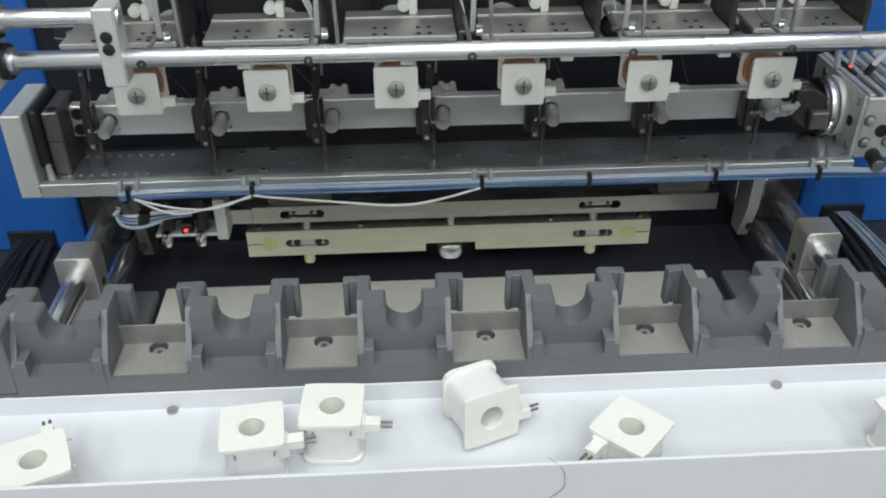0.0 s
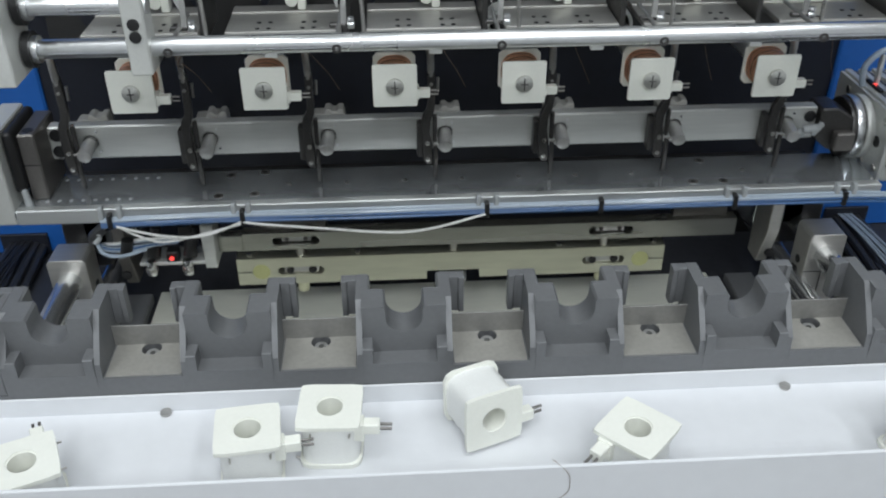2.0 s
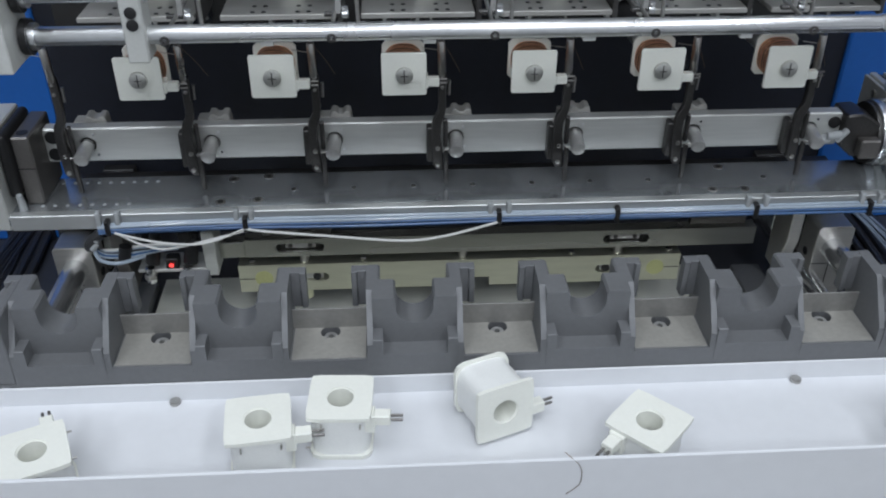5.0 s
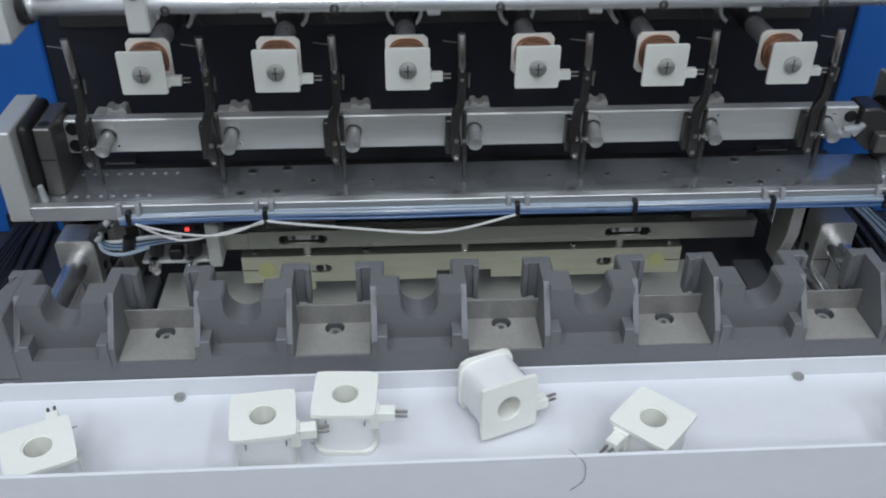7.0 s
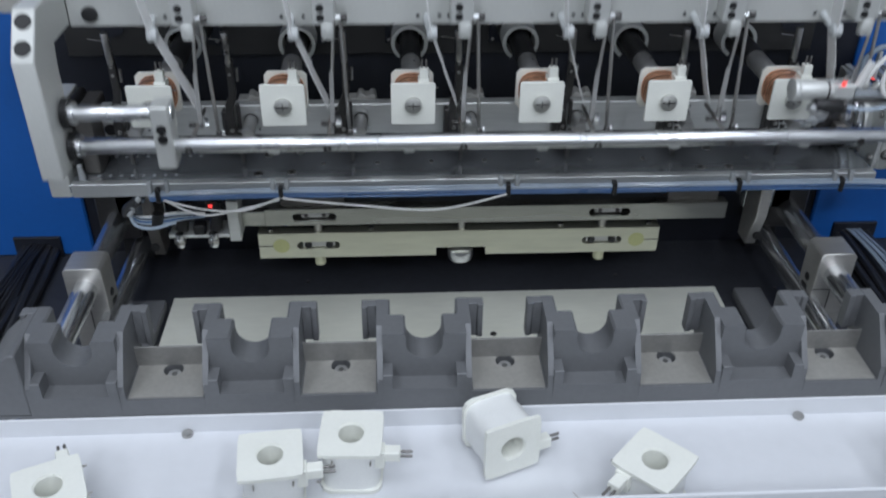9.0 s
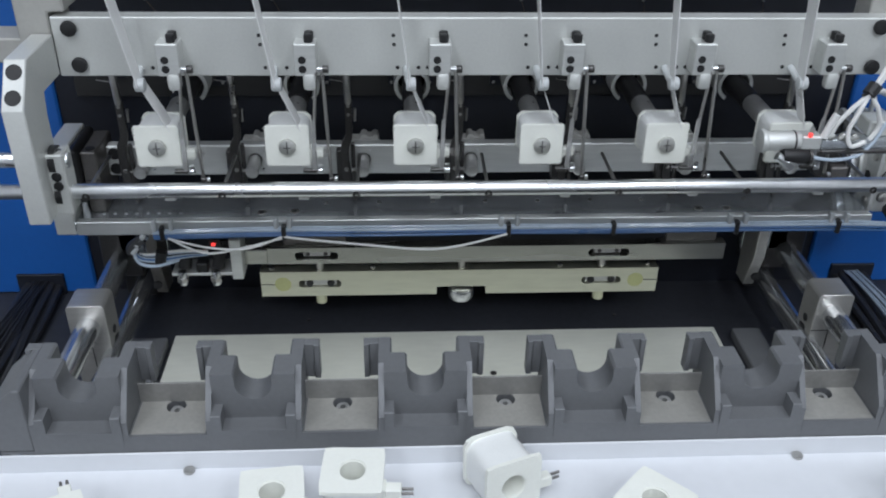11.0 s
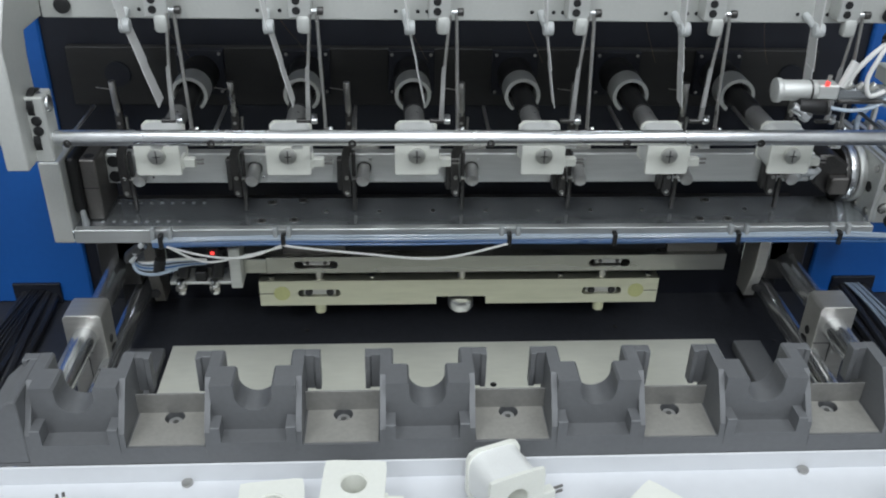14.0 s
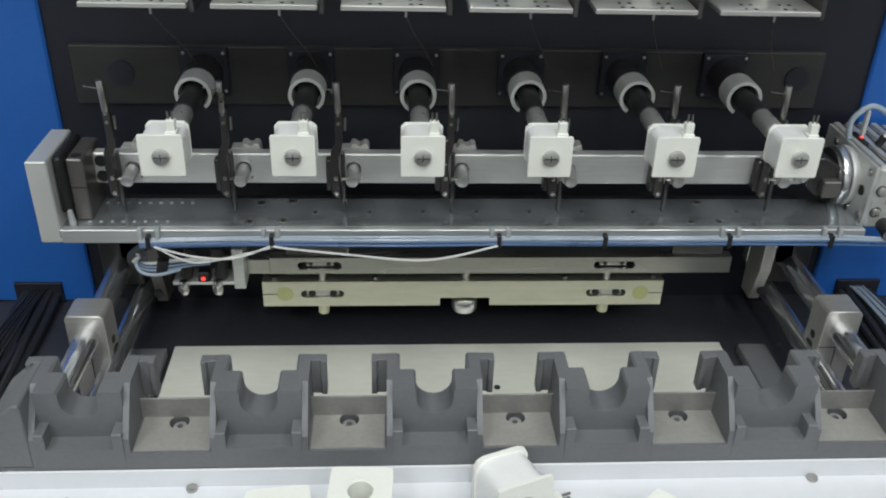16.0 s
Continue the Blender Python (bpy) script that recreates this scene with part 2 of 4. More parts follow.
solid("wall_east", box(3, 3.1, -4, 2.5, -0.9, 2.5, 0), WALL, "pale workshop wall", "wall", "structure")

# ---- machine frame ----
frame_thing = thing("machine_frame", "coil winding machine frame with black deck and blue columns", "machine frame")
part("deck", box(-0.62, 0.62, -0.50, 0.5, -0.07, -0.017, 0.002), DECK, frame_thing, "black painted steel deck")
part("base_cabinet", box(-0.62, 0.62, -0.50, 0.5, -0.9, -0.07, 0.004), WHITE, frame_thing, "white machine base cabinet")
back = part("back_panel", box(-0.40, 0.405, 0.205, 0.225, -0.017, 0.84, 0), PANEL, frame_thing, "black back panel")
part("panel_strip", box(-0.376, 0.352, 0.196, 0.205, 0.214, 0.272, 0.001), PANEL_STRIP, back, "dark grey spindle strip")
for x in (-0.36, 0.297):
    part("strip_hole", cyl((x + 0.03, 0.1935, 0.246), (x + 0.03, 0.2, 0.246), 0.012, 24), PANEL, back)
for x0, x1 in ((-0.52, -0.3975), (0.404, 0.53)):
    col = box(x0, x1, 0.2, 0.36, -0.017, 0.84, 0.002)
    column = part("column", col, BLUE, frame_thing, "blue painted steel column")
    xm = -0.455 if x0 < 0 else 0.456
    part("cable_passage", box(xm - 0.025, xm + 0.025, 0.1965, 0.2005, -0.017, 0.008, 0.0005), PANEL, column, "black cable opening")
part("side_cover", box(-0.70, -0.525, 0.16, 0.5, -0.06, 0.45, 0.004), WHITE, frame_thing, "white side cover")
part("side_cover", box(0.535, 0.72, 0.16, 0.5, -0.06, 0.45, 0.004), WHITE, frame_thing, "white side cover")
part("top_beam", box(-0.52, 0.53, 0.20, 0.36, 0.84, 0.88, 0.002), ALU_WHITE, frame_thing)

# ---- guide rods and their blocks ----
for s in (-1, 1):
    rail = thing("guide_rail", "chromed guide rods in an aluminium end block", "linear guide", "guide rails")
    X = 0.346 * s
    part("upper_rod", cyl((X, 0.204, 0.058), (X, -0.16, 0.058), 0.0108, 28), ROD_STEEL, rail, "hard chromed steel rod")
    part("lower_rod", cyl((X - 0.017 * s, 0.204, 0.024), (X - 0.017 * s, -0.16, 0.024), 0.0100, 24), ROD_STEEL, rail, "hard chromed steel rod")
    block = part("end_block", prism([(X - 0.017, -0.017), (X - 0.017, 0.078), (X - 0.014, 0.081), (X + 0.014, 0.081), (X + 0.017, 0.078), (X + 0.017, -0.017)], "y", 0.028, 0.058, 0.0006), GUIDE_ALU, rail, "machined aluminium rod block")
    slot = box(X - 0.0175 * s - 0.0006, X - 0.0175 * s + 0.0006, 0.040, 0.050, 0.034, 0.037, 0)
    for z in (0.046, 0.034):
        cyl((X - 0.0172 * s, 0.043, z), (X - 0.0178 * s, 0.043, z), 0.0042, 16, bm=slot)
    part("clamp_slot", slot, BLACK, block)
    part("slit", box(X - 0.017, X + 0.004, 0.0276, 0.0282, 0.0405, 0.0412, 0), BLACK, block)
    part("split_line", box(X - 0.0004, X + 0.0004, 0.0276, 0.0282, 0.008, 0.0405, 0), BLACK, block)
    part("rear_block", box(X - 0.016, X + 0.016, 0.192, 0.2045, -0.017, 0.070, 0.001), BLACK, rail)
    chain = thing("cable_bundle", "black cable and clear hose bundle beside the rail", "cable bundle", "cable bundles")
    for k in range(6):
        x = 0.434 + 0.0062 * k
        line = [((x + 0.004) * s, 0.2065, -0.008 + 0.003 * (k % 2)), ((x + 0.002 * (k % 3)) * s, 0.13, -0.010 + 0.005 * (k % 2)), ((x - 0.003 * (k % 2)) * s, 0.03, -0.011 + 0.004 * (k % 3)), ((x + 0.002) * s, -0.08, -0.010 + 0.003 * (k % 2)), ((x - 0.004 + 0.002 * k) * s, -0.19, -0.011)]
        part("cable", pipe(line, 0.0046, 8), TUBE_BLACK, chain, "black cable")
    for k in range(5):
        x = 0.449 + 0.0036 * k
        line = [((x - 0.002) * s, 0.2065, -0.001), ((x + 0.001 * (k % 2)) * s, 0.15, 0.004 - 0.002 * (k % 2)), ((x + 0.004 + 0.002 * k) * s, 0.06, 0.001), ((x + 0.010 + 0.004 * k) * s, -0.04, -0.004), ((x + 0.014 + 0.006 * k) * s, -0.17, -0.012)]
        part("hose", pipe(line, 0.0012, 7), TUBE_CLEAR if s > 0 else TUBE_BLACK, chain)
for x0, x1, y1 in ((-0.335, -0.2985, 0.098), (0.284, 0.313, 0.098)):
    solid("deck_strip", box(x0, x1, -0.2, y1, -0.017, -0.006, 0.001), GREY, "dark grey strip screwed to the deck", "strip", "", "deck strips")
sheet = thing("deck_sheet", "pale metal sheet lying on the deck behind the fixture", "metal sheet")
part("sheet", box(-0.2945, 0.2705, -0.2, 0.1125, -0.017, -0.0145, 0.0005), CHUTE, sheet)
part("sheet_screw", screw((0.028, 0.0413, -0.0145), (0, 0, 1), 0.0032, 0.0008), BLACK, sheet)
for x, y in ((-0.33, 0.105), (-0.345, 0.098), (-0.34, 0.12), (-0.16, 0.14), (0.17, 0.14), (0.335, 0.11)):
    part("deck_screw", screw((x, y, -0.017), (0, 0, 1), 0.0022, 0.0008), STEEL_DARK, frame_thing)

# ---- unloading fixture ----
FRONT, VALLEY_BACK, VALLEY_Z, FIX_BOTTOM = -0.2512, -0.2047, 0.1805, 0.1686
STEP_Z, NEST_FRONT = 0.2155, -0.2512


def holed_plate(x0, x1, y0, y1, z0, z1, cx, cy, r):
    """A rectangular plate with one round hole through it."""
    angles = [2 * math.pi * k / 32 for k in range(32)]
    angles += [math.atan2(y - cy, x - cx) % (2 * math.pi) for x in (x0, x1) for y in (y0, y1)]
    inner, outer = [], []
    for a in sorted(angles):
        u, v = math.cos(a), math.sin(a)
        k = min((((x1 if u > 0 else x0) - cx) / u) if abs(u) > 1e-9 else 9, (((y1 if v > 0 else y0) - cy) / v) if abs(v) > 1e-9 else 9)
        inner.append((cx + r * u, cy + r * v))
        outer.append((cx + k * u, cy + k * v))
    bm = bmesh.new()
    rows = [[bm.verts.new((u, v, z)) for u, v in pts] for pts, z in ((outer, z0), (outer, z1), (inner, z1), (inner, z0))]
    n = len(inner)
    for k in range(4):
        for i in range(n):
            bm.faces.new((rows[k][i], rows[k][(i + 1) % n], rows[(k + 1) % 4][(i + 1) % n], rows[(k + 1) % 4][i]))
    bmesh.ops.recalc_face_normals(bm, faces=bm.faces)
    return bm


def fixture():
    fx = thing("unloading_fixture", "dark grey machined comb fixture with bobbin nests", "fixture")
    low = VALLEY_Z - 0.0100
    part("base", box(-0.297, 0.305, FRONT, VALLEY_BACK, FIX_BOTTOM, low, 0), GREY, fx)
    part("pedestal", box(-0.285, 0.29, FRONT + 0.004, VALLEY_BACK - 0.003, -0.017, FIX_BOTTOM, 0.001), GREY, fx)
    for x in [-0.2 + 0.1 * i for i in range(5)]:
        part("valley_block", holed_plate(x - 0.0224, x + 0.0224, FRONT, VALLEY_BACK, low, VALLEY_Z, x, -0.2255, 0.0058), GREY, fx)
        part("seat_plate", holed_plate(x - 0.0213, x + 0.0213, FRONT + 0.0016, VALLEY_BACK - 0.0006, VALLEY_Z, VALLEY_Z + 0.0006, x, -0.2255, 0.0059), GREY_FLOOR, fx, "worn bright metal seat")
        part("seat_wall", box(x - 0.0224, x + 0.0224, -0.2213, -0.2203, VALLEY_Z + 0.0002, 0.1952, 0.0002), SEAT_BACK, fx, "grey metal back wall of the seat, shade in its colour")
        sc = ring((0, 0, 0), "y", 0.0018, 0.0040, 0.0030, 20)
        bmesh.ops.transform(sc, verts=sc.verts, matrix=Matrix.Translation((x, -0.2255, VALLEY_Z - 0.0058)) @ Matrix.Rotation(radians(90), 4, "X"))
        scr = part("cap_screw", sc, TURNED, fx)
        part("screw_socket", cyl((x, -0.2255, VALLEY_Z - 0.0100), (x, -0.2255, VALLEY_Z - 0.0088), 0.0056, 16), BLACK, scr)
    for c in STATIONS:
        u, w, zb, top = 0.0107, 0.0242, VALLEY_Z - 0.0100, STEP_Z
        arc = [(c + u * math.cos(t), 0.2082 + u * math.sin(t)) for t in [radians(-180 + 15 * k) for k in range(13)]]
        prof = [(c - w, zb), (c - w, top), (c - u - 0.0012, top), (c - u, top - 0.0016)] + arc + [(c + u, top - 0.0016), (c + u + 0.0012, top), (c + w, top), (c + w, zb)]
        nest_ob = part("nest", prism(prof, "y", -0.2400, -0.2215), GREY, fx, "grey machined bobbin nest")
        part("sill", box(c - w, c + w, NEST_FRONT, -0.2400, zb, 0.1835, 0), GREY, nest_ob)
        for s in (-1, 1):
            x0, x1 = sorted((c + s * 0.0186, c + s * w))
            part("ear", prism([(NEST_FRONT, 0.1835), (NEST_FRONT, 0.1938), (-0.2506, 0.1942), (-0.2400, 0.1942), (-0.2400, 0.1835)], "x", x0, x1), GREY, nest_ob)
            cheek = [(NEST_FRONT, zb), (NEST_FRONT + 0.0010, 0.1900), (-0.2330, top - 0.0012), (-0.2313, top), (-0.2060, top), (-0.2060, zb)]
            x0, x1 = sorted((c + s * w, c + s * 0.0276))
            part("cheek", prism(cheek, "x", x0, x1), GREY, nest_ob)
            x0, x1 = sorted((c + s * 0.0198, c + s * w))
            part("post", prism([(x0, zb), (x0, top - 0.0012), (x0 + 0.0012, top), (x1, top), (x1, zb)] if s > 0 else [(x0, zb), (x0, top), (x1 - 0.0012, top), (x1, top - 0.0012), (x1, zb)], "y", -0.2215, -0.2060), GREY, nest_ob)
            plan = [(0.0276, -0.2120), (0.0330, -0.2120), (0.0335, -0.2135), (0.0366, -0.2135), (0.0366, -0.2060), (0.0276, -0.2060)]
            part("wing", prism([(c + s * p, q) for p, q in plan], "z", 0.1905, top, 0.0003), GREY, nest_ob)
    for s in (-1, 1):
        xa, xb = s * 0.2777, s * 0.300
        part("end_cheek", prism([(xa, VALLEY_Z - 0.0100), (xa, STEP_Z - 0.0003), (xa + s * 0.004, STEP_Z - 0.0003), (xb, 0.199), (xb, VALLEY_Z - 0.0100)], "y", NEST_FRONT + 0.0002, -0.2062, 0.0008), GREY, fx)
    return fx


fixture()

# ---- white tray ----
tray = thing("tray", "white powder coated sheet metal tray", "tray")
part("floor_sheet", box(-0.47, 0.47, -0.3400, -0.2535, 0.1546, 0.1566, 0.0004), WHITE, tray)
part("back_wall", prism([(-0.2535, 0.1546), (-0.2535, 0.1575), (-0.2528, 0.1680), (-0.2515, 0.1683), (-0.2515, 0.1546)], "x", -0.47, 0.47), WHITE, tray)
part("front_lip", prism([(-0.3400, 0.1546), (-0.3394, 0.1882), (-0.3399, 0.1889), (-0.3407, 0.1889), (-0.3413, 0.1880), (-0.3420, 0.0850), (-0.3402, 0.0850), (-0.3401, 0.1546)], "x", -0.47, 0.47), WHITE, tray)
for x in (-0.4, 0.4):
    part("support", box(x, x + 0.02, -0.335, -0.26, -0.017, 0.1546, 0.001), STEEL_DARK, tray)
for x in (-0.1897, 0.1771):
    part("screw", screw((x, -0.2562, 0.1566), (0, 0, 1), 0.0033, 0.0022), STEEL, tray, "button head screw")
hair = pipe([(0.0211, -0.3380, 0.1902), (0.0234, -0.3404, 0.1896), (0.0288, -0.3418, 0.1836), (0.0298, -0.3421, 0.1767), (0.0289, -0.3422, 0.1709), (0.0228, -0.3423, 0.1649)], 0.00016, 5)
solid("wire_scrap", hair, THIN_WIRE, "thin scrap of copper wire over the tray lip", "wire scrap")

# ---- bobbins ----
FL, LEN = 0.0172, 0.029


def flange_bm(y0, y1, half, cut, hole=0.0, notch=True):
    """A square flange with clipped corners, its normal along y."""
    c = cut
    outer = [(-half + c, -half), (half - c, -half), (half, -half + c), (half, half - c), (half - c, half), (-half + c, half), (-half, half - c), (-half, -half + c)]
    if not hole:
        return prism(outer, "y", y0, y1, 0.0004)
    b = bmesh.new()
    n = 32
    ring_pts = [(hole * math.cos(2 * math.pi * k / n), hole * math.sin(2 * math.pi * k / n)) for k in range(n)]

    def edge_pt(a):
        u, v = math.cos(a), math.sin(a)
        s = half / max(abs(u), abs(v))
        u, v = u * s, v * s
        ex = abs(u) + abs(v) - (2 * half - c)
        if ex > 0:
            k = (2 * half - c) / (abs(u) + abs(v))
            u, v = u * k, v * k
        return u, v
    out_pts = [edge_pt(2 * math.pi * (k + 0.0) / n) for k in range(n)]
    rows = [[b.verts.new((u, y, v)) for u, v in pts] for pts, y in ((out_pts, y0), (out_pts, y1), (ring_pts, y1), (ring_pts, y0))]
    for r in range(4):
        for i in range(n):
            j = (i + 1) % n
            b.faces.new((rows[r][i], rows[r][j], rows[(r + 1) % 4][j], rows[(r + 1) % 4][i]))
    bmesh.ops.recalc_face_normals(b, faces=b.faces)
    return b


def winding_bm(r, corner, y0, y1, bulge=0.0, rows=1, caps=True):
    """A rounded square coil round the y axis."""
    b = bmesh.new()
    n = 40
    loops = []
    steps = max(rows, 1)
    for k in range(steps + 1):
        t = k / steps
        y = y0 + (y1 - y0) * t
        rr = r + (bulge * (1 if k % 2 else -1) if steps > 1 else 0)
        loop = []
        for i in range(n):
            a = 2 * math.pi * i / n
            u, v = math.cos(a), math.sin(a)
            p = (abs(u) ** corner + abs(v) ** corner) ** (-1 / corner)
            loop.append(b.verts.new((u * p * rr, y, v * p * rr)))
        loops.append(loop)
    for a, c in zip(loops, loops[1:]):
        for i in range(n):
            b.faces.new((a[i], a[(i + 1) % n], c[(i + 1) % n], c[i]))
    if caps:
        b.faces.new(loops[0])
        b.faces.new(loops[-1])
    bmesh.ops.recalc_face_normals(b, faces=b.faces)
    return b


def bobbin(name, label, group, wound, hole):
    """A bobbin with its axis along y, its front flange at y = 0; tab and pins towards +x."""
    bo = thing(name, label, "bobbin", group)
    part("front_flange", flange_bm(-0.0012, 0.0012, FL, 0.0012, hole), CREAM, bo, "ivory plastic flange")
    part("rear_flange", flange_bm(LEN - 0.0026, LEN, FL - 0.0004, 0.0035, hole), CREAM, bo, "ivory plastic flange")
    if wound == "copper":
        part("copper_coil", winding_bm(0.0148, 2.6, 0.0012, LEN - 0.0026, 0.00012, 36), COPPER, bo, "enamelled copper winding")
    else:
        part("taped_coil", winding_bm(0.0157, 4.0, 0.0012, LEN - 0.0026, 0.0002, 5, not hole), TAPE, bo, "coil wrapped in white tape")
    if hole:
        part("core", ring((0, -0.0005, 0), "y", hole - 0.0008, hole + 0.0004, LEN, 28), CREAM, bo)
    tab = box(FL - 0.002, FL + 0.0100, 0.0022, 0.0088, -0.0120, -0.0052, 0.0005)
    box(FL - 0.004, FL + 0.0016, 0.0012, 0.0130, -0.0130, -0.0040, 0.0005, bm=tab)
    part("pin_block", tab, CREAM, bo, "ivory terminal block")
    for dz in (-0.0103, -0.0070):
        part("pin", cyl((FL + 0.0090, 0.0058, dz), (FL + 0.0165, 0.0058, dz), 0.00085, 8), PIN, bo, "tinned terminal pin")
    stub = cyl((-0.0092, 0.004, -FL + 0.001), (-0.0088, 0.004, -FL - 0.0022), 0.0005, 8)
    cyl((0.0115, 0.004, -FL + 0.001), (0.0115, 0.004, -FL - 0.0022), 0.0005, 8, bm=stub)
    part("pin_stub", stub, WIRE, bo)
    if not hole:
        head = cyl((0, -0.0012, 0), (0, -0.0052, 0), 0.0068, 28, bevel=0.0014)
        scr = part("clamping_screw", head, SCREW, bo, "large slotted steel screw")
        part("slot", box(-0.00045, 0.00045, -0.0053, -0.0049, -0.0050, 0.0050, 0), STEEL_DARK, scr)
        part("cross_slot", box(-0.0028, 0.0028, -0.0053, -0.0049, -0.0004, 0.0004, 0), STEEL_DARK, scr)
    return bo


spun = []
first = bobbin("bobbin", "ivory plastic bobbin with copper winding on a spindle", "bobbins on the spindles", "copper", 0.0)
spun.append(first)
for x in STATIONS[1:]:
    spun.append(copy_thing(first, pose(x, 0, AXIS_Z)))
first.location = (STATIONS[0], 0, AXIS_Z)

finished = bobbin("finished_bobbin", "ivory bobbin wrapped in white tape lying in the tray", "finished bobbins in the tray", "tape", 0.0078)
T0 = 0.1568
# axis upright: the front flange faces up
UP = Matrix.Rotation(radians(-90), 4, "X")
lying = [(-0.2440, -0.3195, 113), (-0.1340, -0.3025, 6), (-0.0916, -0.2885, -3), (0.0700, -0.3145, -134), (0.2290, -0.3155, 12)]
for i, (x, y, a) in enumerate(lying):
    m = Matrix.Translation((x, y, T0 + LEN)) @ Matrix.Rotation(radians(a), 4, "Z") @ UP
    if i == 0:
        finished.matrix_basis = m
    else:
        copy_thing(finished, m)
lean = copy_thing(finished, Matrix.Translation((-0.0031, -0.2928, T0 + 0.0196)) @ Matrix.Rotation(radians(22), 4, "Z") @ Matrix.Rotation(radians(-4), 4, "X") @ Matrix.Rotation(radians(1), 4, "Y"))
tagged(lean, "ivory bobbin wrapped in white tape tipped on its side")
curl = [(-0.1115, -0.2965, T0 + 0.0012), (-0.098, -0.2985, T0 + 0.0016), (-0.0850, -0.3005, T0 + 0.0012), (-0.0818, -0.3025, T0 + 0.0022), (-0.0832, -0.3048, T0 + 0.0014), (-0.0856, -0.3030, T0 + 0.0010)]
solid("lead_wire", pipe(curl, 0.0005, 6), WIRE, "thin tinned lead wire with a curled end", "wire")

# ---- spindles ----


def spindle():
    sp = thing("spindle", "dark steel winding spindle with a C-shaped guard ring", "spindle", "winding spindles")
    part("flange_plate", box(-0.022, 0.022, 0.188, 0.1962, -0.022, 0.022, 0.0005), PANEL, sp, "black bearing flange")
    for sx in (-1, 1):
        for sz in (-1, 1):
            part("flange_screw", screw((0.0185 * sx, 0.188, 0.0185 * sz), (0, -1, 0), 0.0016, 0.0015), STEEL, sp)
    part("guard_ring", ring((0, 0.128, 0), "y", 0.0132, 0.0164, 0.026, 40, -52, 240), ALU_WHITE, sp, "grey C-shaped guard ring")
    part("ring_seat", cyl((0, 0.152, 0), (0, 0.188, 0), 0.0172, 32), BLACK, sp)
    part("shaft", cyl((0, 0.085, 0), (0, 0.188, 0), 0.0092, 28, bevel=0.001), BLACK, sp, "black steel shaft")
    part("collar", cyl((0, LEN, 0), (0, 0.085, 0), 0.0082, 28, bevel=0.0008), TURNED, sp, "bare steel collar")
    return sp


s0 = spindle()
for x in STATIONS[1:]:
    copy_thing(s0, pose(x, 0, AXIS_Z))
s0.location = (STATIONS[0], 0, AXIS_Z)

# ---- lower cross slide: beam, plated bar and sensor ----
slide = thing("cross_slide", "carriage with aluminium beam, yellowish plated bar and sensor", "carriage")


def slotted_bar(x0, x1, z0, z1, y0, y1, slots, notch=None):
    """A bar with long slots sunk right through it, made of pieces round the slots."""
    b = bmesh.new()
    edges = [x0]
    for a, c in slots:
        edges += [a, c]
    edges.append(x1)
    zm, h = (z0 + z1) / 2, 0.0042
    for i in range(0, len(edges), 2):
        if notch and edges[i] < notch[0] < edges[i + 1]:
            prism([(edges[i], z0), (edges[i], z1), (edges[i + 1], z1), (edges[i + 1], z0), (notch[1], z0), (notch[1], notch[2]), (notch[0], notch[2]), (notch[0], z0)], "y", y0, y1, 0, b)
        else:
            prism([(edges[i], z0), (edges[i], z1), (edges[i + 1], z1), (edges[i + 1], z0)], "y", y0, y1, 0, b)
    for a, c in slots:
        n = 8
        arc_l = [(a + h - h * math.cos(radians(t)), zm + h * math.sin(radians(t))) for t in [90 * k / n for k in range(n + 1)]]
        arc_r = [(c - h + h * math.cos(radians(t)), zm + h * math.sin(radians(t))) for t in [90 - 90 * k / n for k in range(n + 1)]]
        top = arc_l + arc_r
        prism([(a, zm)] + top[1:-1] + [(c, zm), (c, z1), (a, z1)], "y", y0, y1, 0, b)
        low = [(u, 2 * zm - v) for u, v in top]
        prism([(a, zm)] + low[1:-1] + [(c, zm), (c, z0), (a, z0)], "y", y0, y1, 0, b)
    bmesh.ops.remove_doubles(b, verts=b.verts, dist=1e-5)
    return b


beam = part("beam", slotted_bar(-0.190, 0.258, 0.081, 0.0985, 0.098, 0.110, [(-0.164, -0.122), (0.122, 0.163)]), BEAM, slide, "aluminium beam with two slots")
part("beam_end", box(-0.216, -0.190, 0.098, 0.110, 0.081, 0.0965, 0.0005), BEAM, slide)
for x in (-0.143, 0.1425):
    gear = box(x - 0.013, x + 0.013, 0.102, 0.110, 0.0868, 0.0930, 0.0005)
    part("slot_block", gear, TURNED, beam)
    for dx in (-0.0085, 0.0085):
        part("slot_screw", screw((x + dx, 0.102, 0.090), (0, -1, 0), 0.0021, 0.0015), STEEL_DARK, beam)
part("hanger_plate", box(-0.175, -0.115, 0.105, 0.111, 0.098, 0.130, 0.0005), PIVOT, slide)
part("hanger_plate", box(0.200, 0.250, 0.105, 0.111, 0.098, 0.130, 0.0005), PIVOT, slide)
bar2 = part("plated_bar", slotted_bar(-0.2015, 0.2000, 0.0335, 0.0620, 0.113, 0.127, [(-0.164, -0.1215), (0.122, 0.1625)], (-0.0255, 0.0245, 0.0425)), PLATED, slide, "yellowish plated bar with slots")
